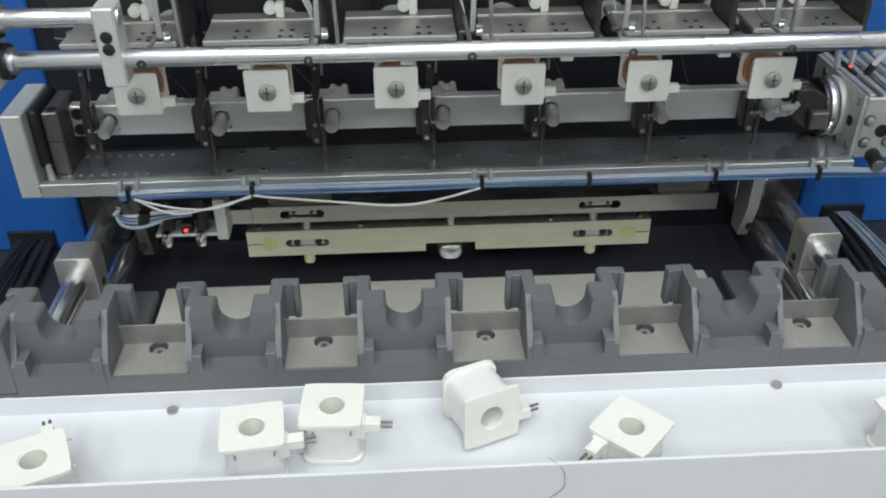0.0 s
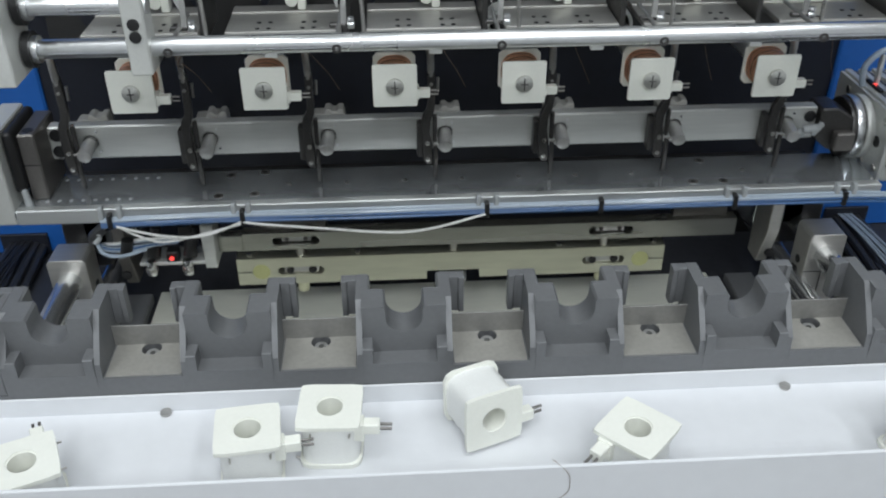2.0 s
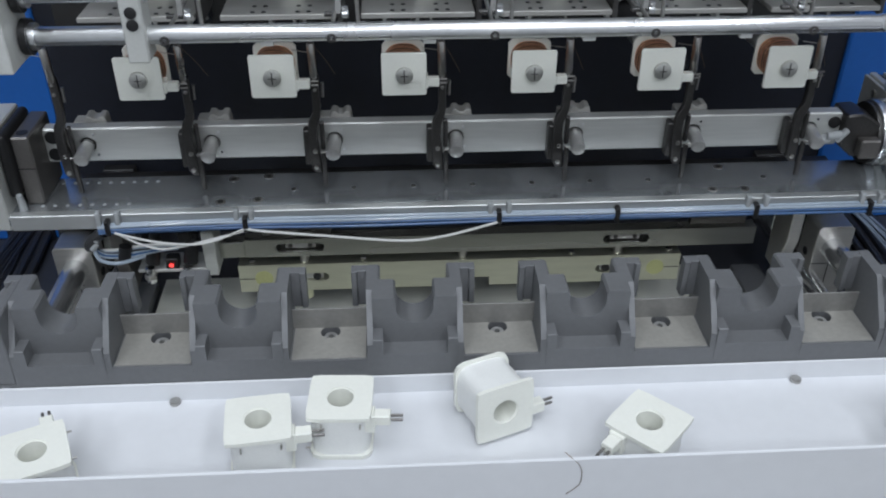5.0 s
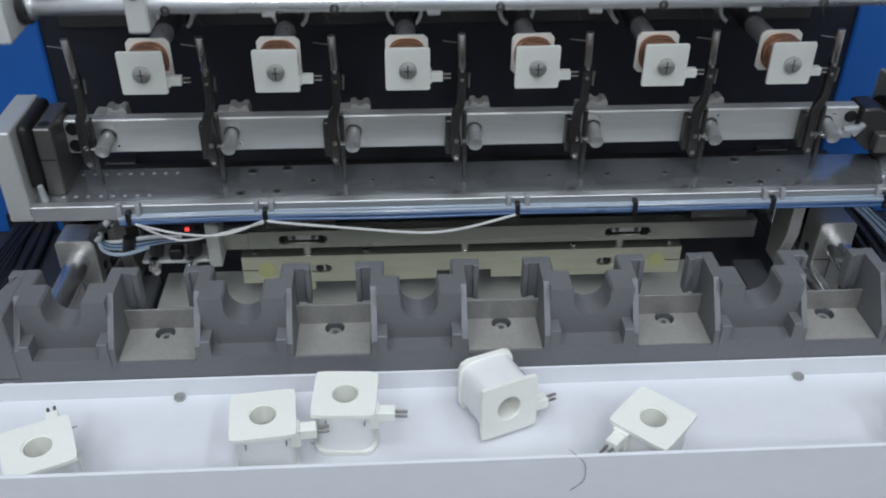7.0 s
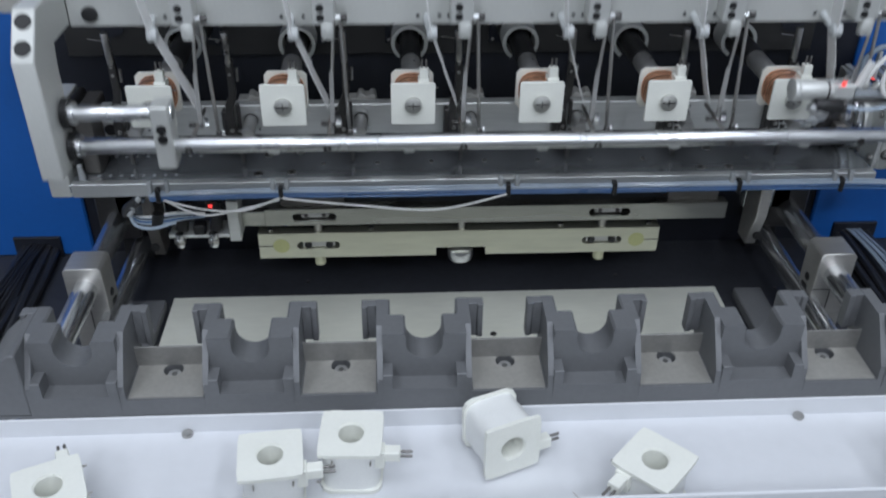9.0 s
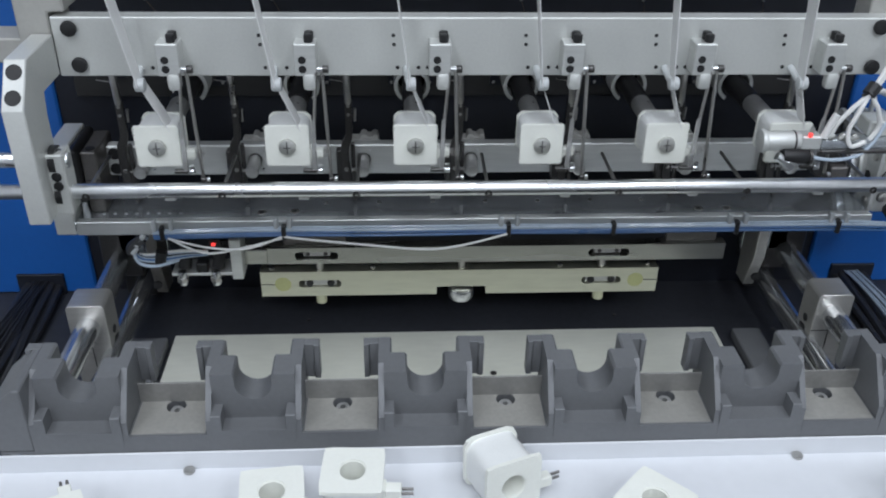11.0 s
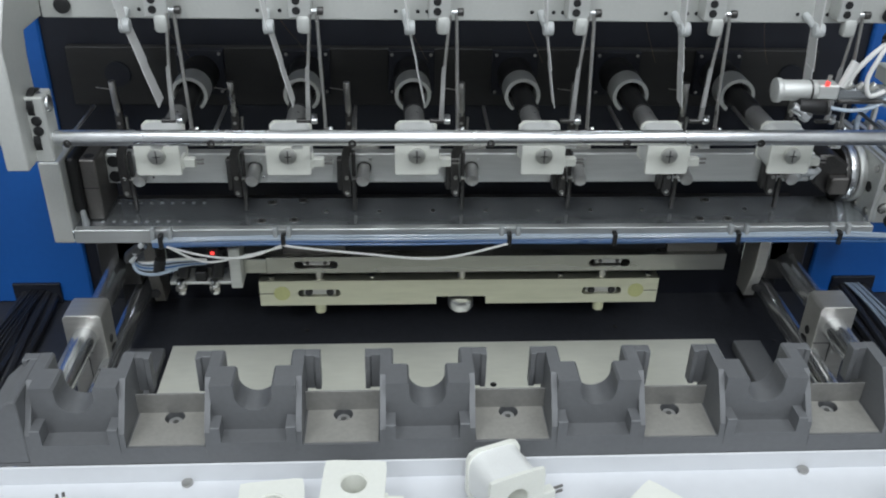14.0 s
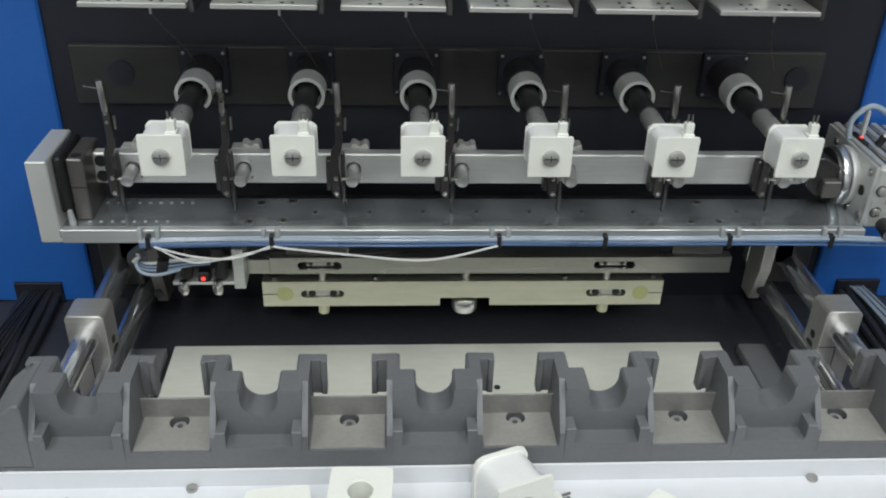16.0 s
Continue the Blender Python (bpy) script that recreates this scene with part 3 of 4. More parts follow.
for x in (-0.1425, 0.1425):
    part("slot_block", box(x - 0.016, x + 0.016, 0.116, 0.127, 0.0440, 0.0516, 0.0005), TURNED, bar2)
    for dx in (-0.0105, 0.0105):
        part("slot_screw", screw((x + dx, 0.1160, 0.0478), (0, -1, 0), 0.0036, 0.0030), BLACK, bar2)
    part("post", cyl((x, 0.120, 0.062), (x, 0.120, 0.086), 0.0045, 18), STEEL, bar2)
    part("bumper", cyl((x, 0.120, 0.022), (x, 0.120, 0.034), 0.0055, 20, bevel=0.0008), RUBBER, bar2, "yellowish rubber bumper")
for x in (-0.1795, 0.1775):
    part("paint_mark", cyl((x, 0.1128, 0.0478), (x, 0.1138, 0.0478), 0.0082, 28), YELLOW, bar2, "round yellow marking")
    part("slit", box(x - 0.022, x - 0.008, 0.1127, 0.1132, 0.0472, 0.0480, 0) if x < 0 else box(x + 0.008, x + 0.022, 0.1127, 0.1132, 0.0472, 0.0480, 0), BLACK, bar2)
part("centre_post", cyl((0.0, 0.120, 0.060), (0.0, 0.120, 0.086), 0.0045, 18), STEEL, bar2)
roller = cyl((-0.0005, 0.118, 0.0262), (-0.0005, 0.118, 0.0400), 0.0130, 32, bevel=0.004)
part("roller", roller, CHROME, bar2, "polished steel roller")
for x in (-0.19, -0.09, 0.0, 0.1, 0.19):
    part("cap_screw", screw((x, 0.12, 0.062), (0, 0, 1), 0.0028, 0.002), STEEL, bar2)
for s in (-1, 1):
    X = 0.346 * s
    bear = part("bearing_block", box(X - 0.020, X + 0.020, 0.150, 0.200, 0.036, 0.088, 0.0015), STEEL_DARK, slide, "dark linear bearing block")
    part("gusset", prism([(0.115, 0.112), (0.115, 0.07), (0.128, 0.03), (0.150, 0.03), (0.150, 0.112)], "x", 0.298 * s, 0.309 * s, 0.0008), GUIDE_ALU if s > 0 else PIVOT, slide)
    part("gusset_screw", screw((0.3035 * s, 0.1165, 0.048), (0, -1, 0), 0.0045, 0.003), BLACK, slide)
    part("cross_arm", box(min(0.298 * s, X), max(0.298 * s, X), 0.150, 0.165, 0.06, 0.112, 0.001), ALU_DARK, slide)
part("rear_beam", box(-0.34, 0.34, 0.152, 0.165, 0.088, 0.132, 0.001), STEEL_DARK, slide)
sens = part("sensor_bracket", box(-0.2225, -0.2120, 0.084, 0.112, 0.073, 0.1165, 0.0008), ALU, slide, "aluminium sensor bracket")
part("sensor_plate", box(-0.2800, -0.2225, 0.086, 0.112, 0.0765, 0.0795, 0.0004), ALU, sens)
for x in (-0.2692, -0.2376):
    part("fitting", cyl((x, 0.084, 0.0685), (x, 0.084, 0.083), 0.0042, 14, bevel=0.0006), CHROME, sens, "chromed air fitting")
    part("fitting_nut", cyl((x, 0.084, 0.0725), (x, 0.084, 0.0765), 0.0056, 6), STEEL, sens)
    part("sensor_body", cyl((x + 0.002, 0.088, 0.084), (x + 0.006, 0.094, 0.1065), 0.0060, 16, bevel=0.001), BLACK, sens, "black sensor body")
    part("body_cap", cyl((x + 0.0055, 0.093, 0.1045), (x + 0.0068, 0.095, 0.1110), 0.0048, 14, bevel=0.0008), TUBE_BLACK, sens)
part("led_housing", box(-0.2560, -0.2450, 0.0855, 0.096, 0.0795, 0.090, 0.001), BLACK, sens)
part("upper_housing", box(-0.2420, -0.2310, 0.0855, 0.098, 0.1070, 0.1165, 0.001), BLACK, sens)
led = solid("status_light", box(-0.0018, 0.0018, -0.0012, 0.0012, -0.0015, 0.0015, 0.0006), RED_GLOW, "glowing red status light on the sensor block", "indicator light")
for k in range(6):
    a = 0.0016 * k
    part("loom_hose", pipe([(-0.293, 0.072 + a, 0.126), (-0.306 - a * 0.4, 0.074, 0.116 - a * 0.6), (-0.303 + a, 0.074 + a * 0.5, 0.103 + a * 0.3), (-0.283, 0.078 + a * 0.4, 0.0985 + a * 0.9), (-0.262, 0.084, 0.0995 + a * 0.8), (-0.244, 0.090, 0.098 + a * 0.4)], 0.0015, 7), (TUBE_CLEAR, TUBE_BLUE, TUBE_CLEAR, TUBE_BLACK, TUBE_CLEAR, TUBE_WHITE)[k], sens, "thin pneumatic hose")
part("loom_tie", cyl((-0.286, 0.077, 0.097), (-0.2835, 0.0785, 0.109), 0.0052, 12), BLACK, sens)
part("white_hose", pipe([(-0.306, 0.070, 0.114), (-0.302, 0.067, 0.1035), (-0.288, 0.069, 0.0985), (-0.268, 0.076, 0.1005)], 0.0016, 8), TUBE_CLEAR, sens)
for dx, dz in ((-0.303, 0.121), (-0.307, 0.113), (-0.299, 0.126)):
    part("tie_knot", cyl((dx, 0.068, dz), (dx + 0.005, 0.069, dz + 0.006), 0.0026, 8, bevel=0.0006), NYLON, sens, "clear tie knot")
part("loom_wrap", pipe([(-0.296, 0.070, 0.128), (-0.307, 0.071, 0.119), (-0.309, 0.072, 0.112)], 0.0048, 10), TUBE_BLACK, sens)

# ---- upper slide: shelf, flip bar, arms ----
shelf = thing("transfer_carriage", "aluminium shelf carriage with flip bar and gripper arms", "carriage")
plate = part("shelf_plate", box(-0.384, 0.366, 0.069, 0.132, 0.1365, 0.145, 0.0008), ALU_DARK, shelf, "ground aluminium shelf plate")
part("front_edge", box(-0.366, 0.366, 0.0682, 0.0765, 0.1325, 0.1458, 0.0007), EDGE_ALU, plate, "bright milled front edge of the shelf")
for row, (y, n0) in enumerate(((0.0855, 8), (0.122, 9))):
    for k in range(n0):
        x = -0.345 + 0.0098 * k + 0.006 * row
        # a pale disc paints the glint of each tapped hole
        part("tapped_hole_glint", cyl((x, y, 0.1448), (x, y, 0.1453), 0.0016, 10), NYLON, plate)
for x, y, r in ((-0.203, 0.085, 0.0042), (-0.173, 0.087, 0.0042), (-0.197, 0.122, 0.0042), (-0.168, 0.126, 0.0042), (0.205, 0.085, 0.0042), (0.232, 0.085, 0.0042), (0.222, 0.124, 0.0042), (-0.26 + 0.115, 0.103, 0.002), (-0.095, 0.103, 0.002), (-0.045, 0.104, 0.002), (0.005, 0.104, 0.002), (0.055, 0.104, 0.002), (0.105, 0.104, 0.002), (0.155, 0.104, 0.002), (0.255, 0.104, 0.002)):
    h = cyl((x, y, 0.1447), (x, y, 0.1454), r, 16)
    hole = part("screw_hole", h, STEEL, plate)
    if r > 0.003:
        part("hole_centre", cyl((x, y, 0.145), (x, y, 0.1456), r * 0.6, 12), STEEL_DARK, hole)
lb = part("end_bracket", box(-0.3845, -0.3665, 0.0685, 0.140, 0.1325, 0.2115, 0.0012), ALU_WHITE, shelf, "bead blasted aluminium end bracket")
part("bearing_cover", box(-0.3665, -0.3575, 0.080, 0.138, 0.155, 0.2105, 0.004, 3), BLACK, shelf, "black bearing cover")
pb = part("pivot_block", box(-0.3575, -0.3435, 0.088, 0.138, 0.1455, 0.205, 0.0012), PIVOT, shelf, "brown steel pivot block")
part("block_slit", box(-0.3577, -0.3433, 0.0876, 0.0882, 0.1775, 0.1782, 0), BLACK, pb)
part("bore", cyl((-0.3505, 0.097, 0.2047), (-0.3505, 0.097, 0.2055), 0.0045, 16), BLACK, pb)
part("white_fitting", cyl((-0.358, 0.080, 0.1455), (-0.358, 0.078, 0.160), 0.0034, 12, 0.0022), NYLON, shelf)
bar = part("flip_bar", box(-0.3435, 0.318, 0.116, 0.1280, 0.1685, 0.1985, 0.0012), ALU, shelf, "square aluminium flip bar")
for z in (0.176, 0.191):
    part("end_hole", cyl((-0.3365, 0.1152, z), (-0.3365, 0.1165, z), 0.0055, 18), BLACK, bar)
ARMS = [-0.3216 + 0.1 * i for i in range(7)]
for i, x in enumerate(ARMS):
    arm = part("gripper_arm", prism([(x - 0.0040, 0.1595), (x - 0.0070, 0.1640), (x - 0.0078, 0.1760), (x - 0.0080, 0.1960), (x - 0.0068, 0.2055), (x - 0.0030, 0.2120), (x - 0.0025, 0.2180), (x - 0.0025, 0.2460), (x + 0.0037, 0.2460), (x + 0.0037, 0.2160), (x + 0.0025, 0.2080), (x - 0.0004, 0.2000), (x - 0.0008, 0.1900), (x + 0.0010, 0.1780), (x + 0.0012, 0.1600)], "y", 0.1035, 0.1095, 0.0008), STEEL_DARK, shelf, "dark steel gripper arm")
    if i:
        part("arm_block", box(x - 0.0120, x - 0.0070, 0.106, 0.116, 0.166, 0.197, 0.001), STEEL_DARK, arm)
    part("arm_prong", box(x + 0.0016, x + 0.0052, 0.1045, 0.1090, 0.180, 0.2050, 0.0010), STEEL_DARK, arm)
    for z in (0.165, 0.180):
        part("arm_screw", screw((x - 0.0030, 0.1035, z), (0, -1, 0), 0.0020, 0.0014), STEEL, arm)
    for z in (0.2335, 0.2415):
        part("clamp_screw", screw((x + 0.0005, 0.1035, z), (0, -1, 0), 0.0015, 0.0012), STEEL, arm)
    part("gripper_pin", cyl((x + 0.0005, 0.1055, 0.243), (x - 0.0005, 0.1045, 0.2715), 0.0031, 16, bevel=0.0006), STEEL, arm, "steel gripper pin")
    part("side_spring", cyl((x + 0.0058, 0.107, 0.226), (x + 0.0062, 0.107, 0.238), 0.0014, 10), STEEL, arm)
    part("lever", box(x + 0.0018, x + 0.0055, 0.1010, 0.1042, 0.1475, 0.1790, 0.0006), STEEL_DARK, arm, "dark lever")
    part("knob_shaft", cyl((x + 0.0125, 0.116, 0.184), (x + 0.0125, 0.1175, 0.184), 0.0068, 20), BLACK, bar)
    part("knob", cyl((x + 0.0118, 0.094, 0.1808), (x + 0.0125, 0.117, 0.184), 0.0058, 20, bevel=0.0008), TURNED, bar, "round steel knob")
    part("knob_link", box(x + 0.002, x + 0.010, 0.0985, 0.1000, 0.1800, 0.1815, 0.0003), STEEL, arm)
    for dz, dx in ((0.009, 0.0185), (-0.009, 0.0195)):
        part("dowel", cyl((x + dx, 0.1155, 0.184 + dz), (x + dx, 0.117, 0.184 + dz), 0.0012, 10), CHROME, bar)
    part("thread_wire", cyl((x - 0.0005, 0.104, 0.264), (x - 0.0150, 0.106, 0.2655), 0.00045, 6), WIRE, arm)
    if i < 6:
        part("rear_clip", prism([(x, 0.172), (x, 0.1985), (x + 0.0090, 0.1985), (x + 0.0105, 0.2030), (x + 0.0145, 0.2030), (x + 0.0160, 0.2005), (x + 0.0200, 0.2005), (x + 0.0215, 0.2030), (x + 0.0258, 0.2025), (x + 0.0270, 0.1965), (x + 0.0270, 0.172)], "y", 0.1285, 0.142, 0.0008), CAST, bar, "dull aluminium clip behind the bar")
tie_x = (-0.2905, -0.1819, 0.0226, 0.120, 0.2358, 0.332)
for k, x in enumerate(tie_x):
    tie = part("cable_tie", box(x - 0.0013, x + 0.0026, 0.0610, 0.0682, 0.1295, 0.1430, 0.0006), BLACK, shelf, "black cable tie")
    if k != 3:
        for dx in (-0.0085, 0.0065) if k != 1 else (-0.0085, 0.0035):
            part("tie_mount", box(x + dx, x + dx + 0.0045, 0.0640, 0.0705, 0.1360, 0.1495, 0.0016, 2), NYLON, tie, "clear nylon tie mount")
for k in range(7):
    # the bundle: milky hoses on top, blue ones below, sagging a little between the ties
    yy, zz, w = 0.0662 - 0.0020 * (k % 2), 0.1395 - 0.0013 * k, 0.0006 * (k % 3 - 1)
    clear_one = k in (0, 1, 4)
    part("clear_hose" if clear_one else "blue_hose", pipe([(-0.298, yy, zz - 0.002), (-0.24, yy - 0.0005, zz + w), (-0.18, yy, zz), (-0.08, yy - 0.001, zz - w), (0.0226, yy, zz), (0.12, yy, zz + w), (0.2358, yy, zz), (0.332, yy, zz - w), (0.39, yy + 0.004, zz - 0.004), (0.45, yy + 0.02, zz - 0.012)], 0.0014, 7), TUBE_CLEAR if clear_one else TUBE_BLUE, shelf, "milky pneumatic hose" if clear_one else "blue pneumatic hose")
loose = bmesh.new()
pipe([(-0.285, 0.062, 0.132), (-0.25, 0.061, 0.1225), (-0.215, 0.060, 0.1215), (-0.1819, 0.062, 0.133)], 0.0010, 7, loose)
pipe([(-0.285, 0.064, 0.131), (-0.262, 0.062, 0.119), (-0.24, 0.062, 0.1165), (-0.1819, 0.062, 0.131)], 0.0010, 7, loose)
pipe([(-0.1819, 0.062, 0.133), (-0.165, 0.061, 0.1305), (-0.11, 0.060, 0.1245), (-0.055, 0.058, 0.1200), (-0.02, 0.059, 0.1230), (0.0226, 0.062, 0.133)], 0.0011, 7, loose)
part("loose_cable", loose, TUBE_WHITE, shelf, "sagging white cables")
# rotary actuator
act = part("rotary_actuator", box(0.3722, 0.445, 0.083, 0.190, 0.140, 0.2005, 0.0015), ALU, shelf, "aluminium rotary actuator body")
part("edge_plate", box(0.3687, 0.3722, 0.0845, 0.189, 0.1405, 0.2015, 0.0005), ALU, act)
for y, z in ((0.0925, 0.193), (0.0925, 0.149), (0.115, 0.146), (0.165, 0.193), (0.180, 0.150)):
    part("body_screw", screw((0.3687, y, z), (-1, 0, 0), 0.0036, 0.002), STEEL, act)
part("side_port", cyl((0.3690, 0.0997, 0.1712), (0.3682, 0.0997, 0.1712), 0.0052, 20), BLACK, act)
for x, z in ((0.3785, 0.1785), (0.3785, 0.1565), (0.3980, 0.1910), (0.4000, 0.1570), (0.4100, 0.1800)):
    sc = part("front_screw", screw((x, 0.083, z), (0, -1, 0), 0.0044, 0.003), SCREW, act)
    part("screw_rim", ring((x, 0.0822, z), "y", 0.0046, 0.0054, 0.0010, 20), STEEL_DARK, sc)
part("front_port", cyl((0.3920, 0.083, 0.168), (0.3920, 0.0815, 0.168), 0.0062, 20), BLACK, act)
part("swivel_fitting", cyl((0.389, 0.084, 0.1445), (0.388, 0.066, 0.1415), 0.0066, 18, bevel=0.001), BLACK, act, "black swivel fitting")
part("fitting_ring", cyl((0.388, 0.0675, 0.1417), (0.388, 0.0635, 0.1410), 0.0056, 18), CHROME, act)
for k, x in enumerate((0.3755, 0.3880, 0.4010, 0.4140)):
    part("top_rail", box(x - 0.0030, x + 0.0030, 0.0845, 0.1885, 0.2005, 0.2035 - 0.0004 * (k % 2), 0.0006), ALU, act)
    part("top_groove", box(x + 0.0042, x + 0.0082, 0.0845, 0.1885, 0.2003, 0.2010, 0), STEEL_DARK, act)
part("reed_switch", box(0.3770, 0.3815, 0.130, 0.158, 0.2030, 0.2062, 0.0006), BLACK, act)
part("switch_led", box(0.3778, 0.3808, 0.1410, 0.1440, 0.2062, 0.2070, 0.0003), RED_GLOW, act, "glowing red switch light")
part("hose_clip", box(0.3800, 0.3835, 0.1440, 0.1500, 0.2035, 0.2330, 0.0008), MILKY, act, "milky hose clip")
part("dark_fitting", cyl((0.3900, 0.130, 0.204), (0.3940, 0.128, 0.214), 0.0036, 14, bevel=0.0008), BLACK, act)
part("air_hose", pipe([(0.371, 0.150, 0.203), (0.369, 0.149, 0.222), (0.382, 0.147, 0.2365), (0.3985, 0.147, 0.231), (0.42, 0.15, 0.212), (0.45, 0.15, 0.19)], 0.0028, 10), TUBE_CLEAR, act, "clear air hose")
part("air_hose", pipe([(0.392, 0.128, 0.212), (0.402, 0.124, 0.226), (0.416, 0.120, 0.222), (0.44, 0.12, 0.20)], 0.0024, 10), TUBE_WHITE, act, "white air hose")
for x0, x1, r, mt in ((0.3475, 0.3520, 0.0270, STEEL_DARK), (0.3520, 0.3590, 0.0285, CHROME), (0.3590, 0.3605, 0.0272, STEEL_DARK), (0.3605, 0.3660, 0.0290, ALU_WHITE), (0.3660, 0.3688, 0.0275, ALU)):
    part("rotor_disc", cyl((x0, 0.131, 0.1720), (x1, 0.131, 0.1720), r, 48, bevel=0.0006), mt, act, "turned steel rotor disc")
for k in range(4):
    a = radians(45 + 90 * k)
    part("disc_bolt", screw((0.3475, 0.131 + 0.020 * math.cos(a), 0.1720 + 0.020 * math.sin(a)), (-1, 0, 0), 0.0034, 0.003), BLACK, act)
jaw = part("bar_clamp", prism([(0.318, 0.170), (0.318, 0.199), (0.332, 0.200), (0.349, 0.190), (0.349, 0.162), (0.330, 0.160)], "y", 0.108, 0.136, 0.0015), STEEL_DARK, shelf, "dark steel bar clamp")
part("jaw_block", box(0.331, 0.348, 0.098, 0.108, 0.163, 0.180, 0.0012), PIVOT, jaw)
part("clamp_bolt", screw((0.3115, 0.116, 0.190), (0, -1, 0), 0.0052, 0.002), BLACK, jaw)
for p, q, r in (((0.294, 0.1110, 0.171), (0.306, 0.1105, 0.178), 0.0042), ((0.304, 0.1080, 0.181), (0.316, 0.1060, 0.183), 0.0036), ((0.312, 0.1060, 0.177), (0.319, 0.1045, 0.188), 0.0028)):
    part("clear_cap", cyl(p, q, r, 12, bevel=0.001), NYLON, shelf, "milky plastic cap")

# ---- tape head ----
tape_ends = []
TAPE_WAY = Vector((0.0137, 0.0150, -0.0665)).normalized()
head = thing("taping_unit", "pneumatic taping unit with a bright aluminium plate and hooks", "taping unit")
hp = part("face_plate", box(-0.313, 0.385, 0.0105, 0.0250, 0.3024, 0.3475, 0.0008), ALU_WHITE, head, "pale aluminium face plate")
part("carrier_beam", box(-0.337, 0.40, 0.030, 0.060, 0.42, 0.46, 0.002), ALU_WHITE, head)
part("carrier_post", box(0.3065, 0.332, 0.0250, 0.050, 0.325, 0.425, 0.001), CAST, head)
for x, z in ((-0.300, 0.3395), (-0.297, 0.312), (0.3100, 0.3410), (0.3108, 0.3093)):
    part("plate_screw", screw((x, 0.0105, z), (0, -1, 0), 0.0058, 0.004), BLACK, head, "black cap screw")
for s in STATIONS:
    for dx, dz in ((-0.010, 0.309), (0.006, 0.309), (0.013, 0.309), (-0.013, 0.334), (-0.0125, 0.327)):
        part("plate_hole", cyl((s + dx, 0.0103, dz), (s + dx, 0.0108, dz), 0.0015, 10), BLACK, hp)
    nb = part("hook_block", box(s + 0.0135, s + 0.0300, -0.006, 0.0105, 0.308, 0.3325, 0.0008), ALU, head, "aluminium hook block")
    part("nub", box(s + 0.0192, s + 0.0292, -0.0075, 0.002, 0.2965, 0.310, 0.003, 2), ALU_WHITE, nb)
    for z in (0.3135, 0.3205):
        part("socket_screw", cyl((s + 0.0195, -0.0065, z), (s + 0.0195, -0.0058, z), 0.0029, 16), BLACK, nb)
    for y in (-0.0005, 0.0065):
        part("top_screw", cyl((s + 0.0245, y, 0.3325), (s + 0.0245, y, 0.3385), 0.0034, 16, bevel=0.0006), BLACK, nb, "black cap screw")
    part("side_screw", cyl((s + 0.0340, -0.003, 0.3125), (s + 0.0385, -0.003, 0.3125), 0.0030, 14, bevel=0.0005), STEEL_DARK, nb)
    part("side_pin", cyl((s + 0.0300, -0.003, 0.3125), (s + 0.0340, -0.003, 0.3125), 0.0019, 12), CHROME, nb)
    t1 = part("hook_rod", cyl((s + 0.0288, -0.005, 0.311), (s + 0.0254, -0.006, 0.268), 0.0013, 12), STEEL, head, "thin steel hook rod")
    part("hook_blade", prism([(s + 0.0236, 0.272), (s + 0.0222, 0.2315), (s + 0.0258, 0.2315), (s + 0.0266, 0.272), (s + 0.0258, 0.2745)], "y", -0.0076, -0.0050, 0.0003), TURNED, t1, "flat steel hook blade")
    part("hook_foot", box(s + 0.0150, s + 0.0258, -0.0082, -0.0040, 0.2292, 0.2318, 0.0005), STEEL_DARK, t1)
    part("foot_screw", cyl((s + 0.0262, -0.0062, 0.2305), (s + 0.0308, -0.0062, 0.2305), 0.0026, 14, bevel=0.0009), CHROME, t1)
    part("screw_nut", cyl((s + 0.0285, -0.0066, 0.2335), (s + 0.0285, -0.0066, 0.2355), 0.0022, 6), CHROME, t1)
    part("guide_rod", cyl((s + 0.0335, -0.003, 0.3125), (s + 0.0367, -0.006, 0.2235), 0.0014, 12), STEEL, head, "thin steel guide rod")
    part("rod_tip", box(s + 0.0348, s + 0.0392, -0.0085, -0.0045, 0.2205, 0.2250, 0.0008), STEEL_DARK, head)
    part("tip_screw", cyl((s + 0.0392, -0.0062, 0.2235), (s + 0.0418, -0.0062, 0.2235), 0.0020, 12, bevel=0.0006), CHROME, head)
    rl = part("tape_roller", cyl((s - 0.004, -0.008, 0.3026), (s + 0.0035, -0.008, 0.3026), 0.0052, 20, bevel=0.0012), MILKY, head, "milky plastic tape roller")
    part("roller_arm", cyl((s - 0.0035, 0.0105, 0.3085), (s - 0.002, -0.006, 0.3040), 0.0028, 12), MILKY, rl)
    up_strip = bmesh.new()
    for (p, q) in (((s - 0.0150, -0.022, 0.41), (s - 0.0015, -0.006, 0.303)),):
        p, q = Vector(p), Vector(q)
        a = Vector((0.0, 0.0095, 0.0015))
        vs = [up_strip.verts.new(v) for v in (p - a, p + a, q + a * 0.75, q - a * 0.75)]
        f = up_strip.faces.new(vs)
        r = bmesh.ops.extrude_face_region(up_strip, geom=[f])
        bmesh.ops.translate(up_strip, verts=[v for v in r["geom"] if isinstance(v, bmesh.types.BMVert)], vec=(0.0008, 0, 0))
        bmesh.ops.recalc_face_normals(up_strip, faces=up_strip.faces)
    part("tape_strip", up_strip, TAPE_PLAIN, head, "milky white tape running to the roller")
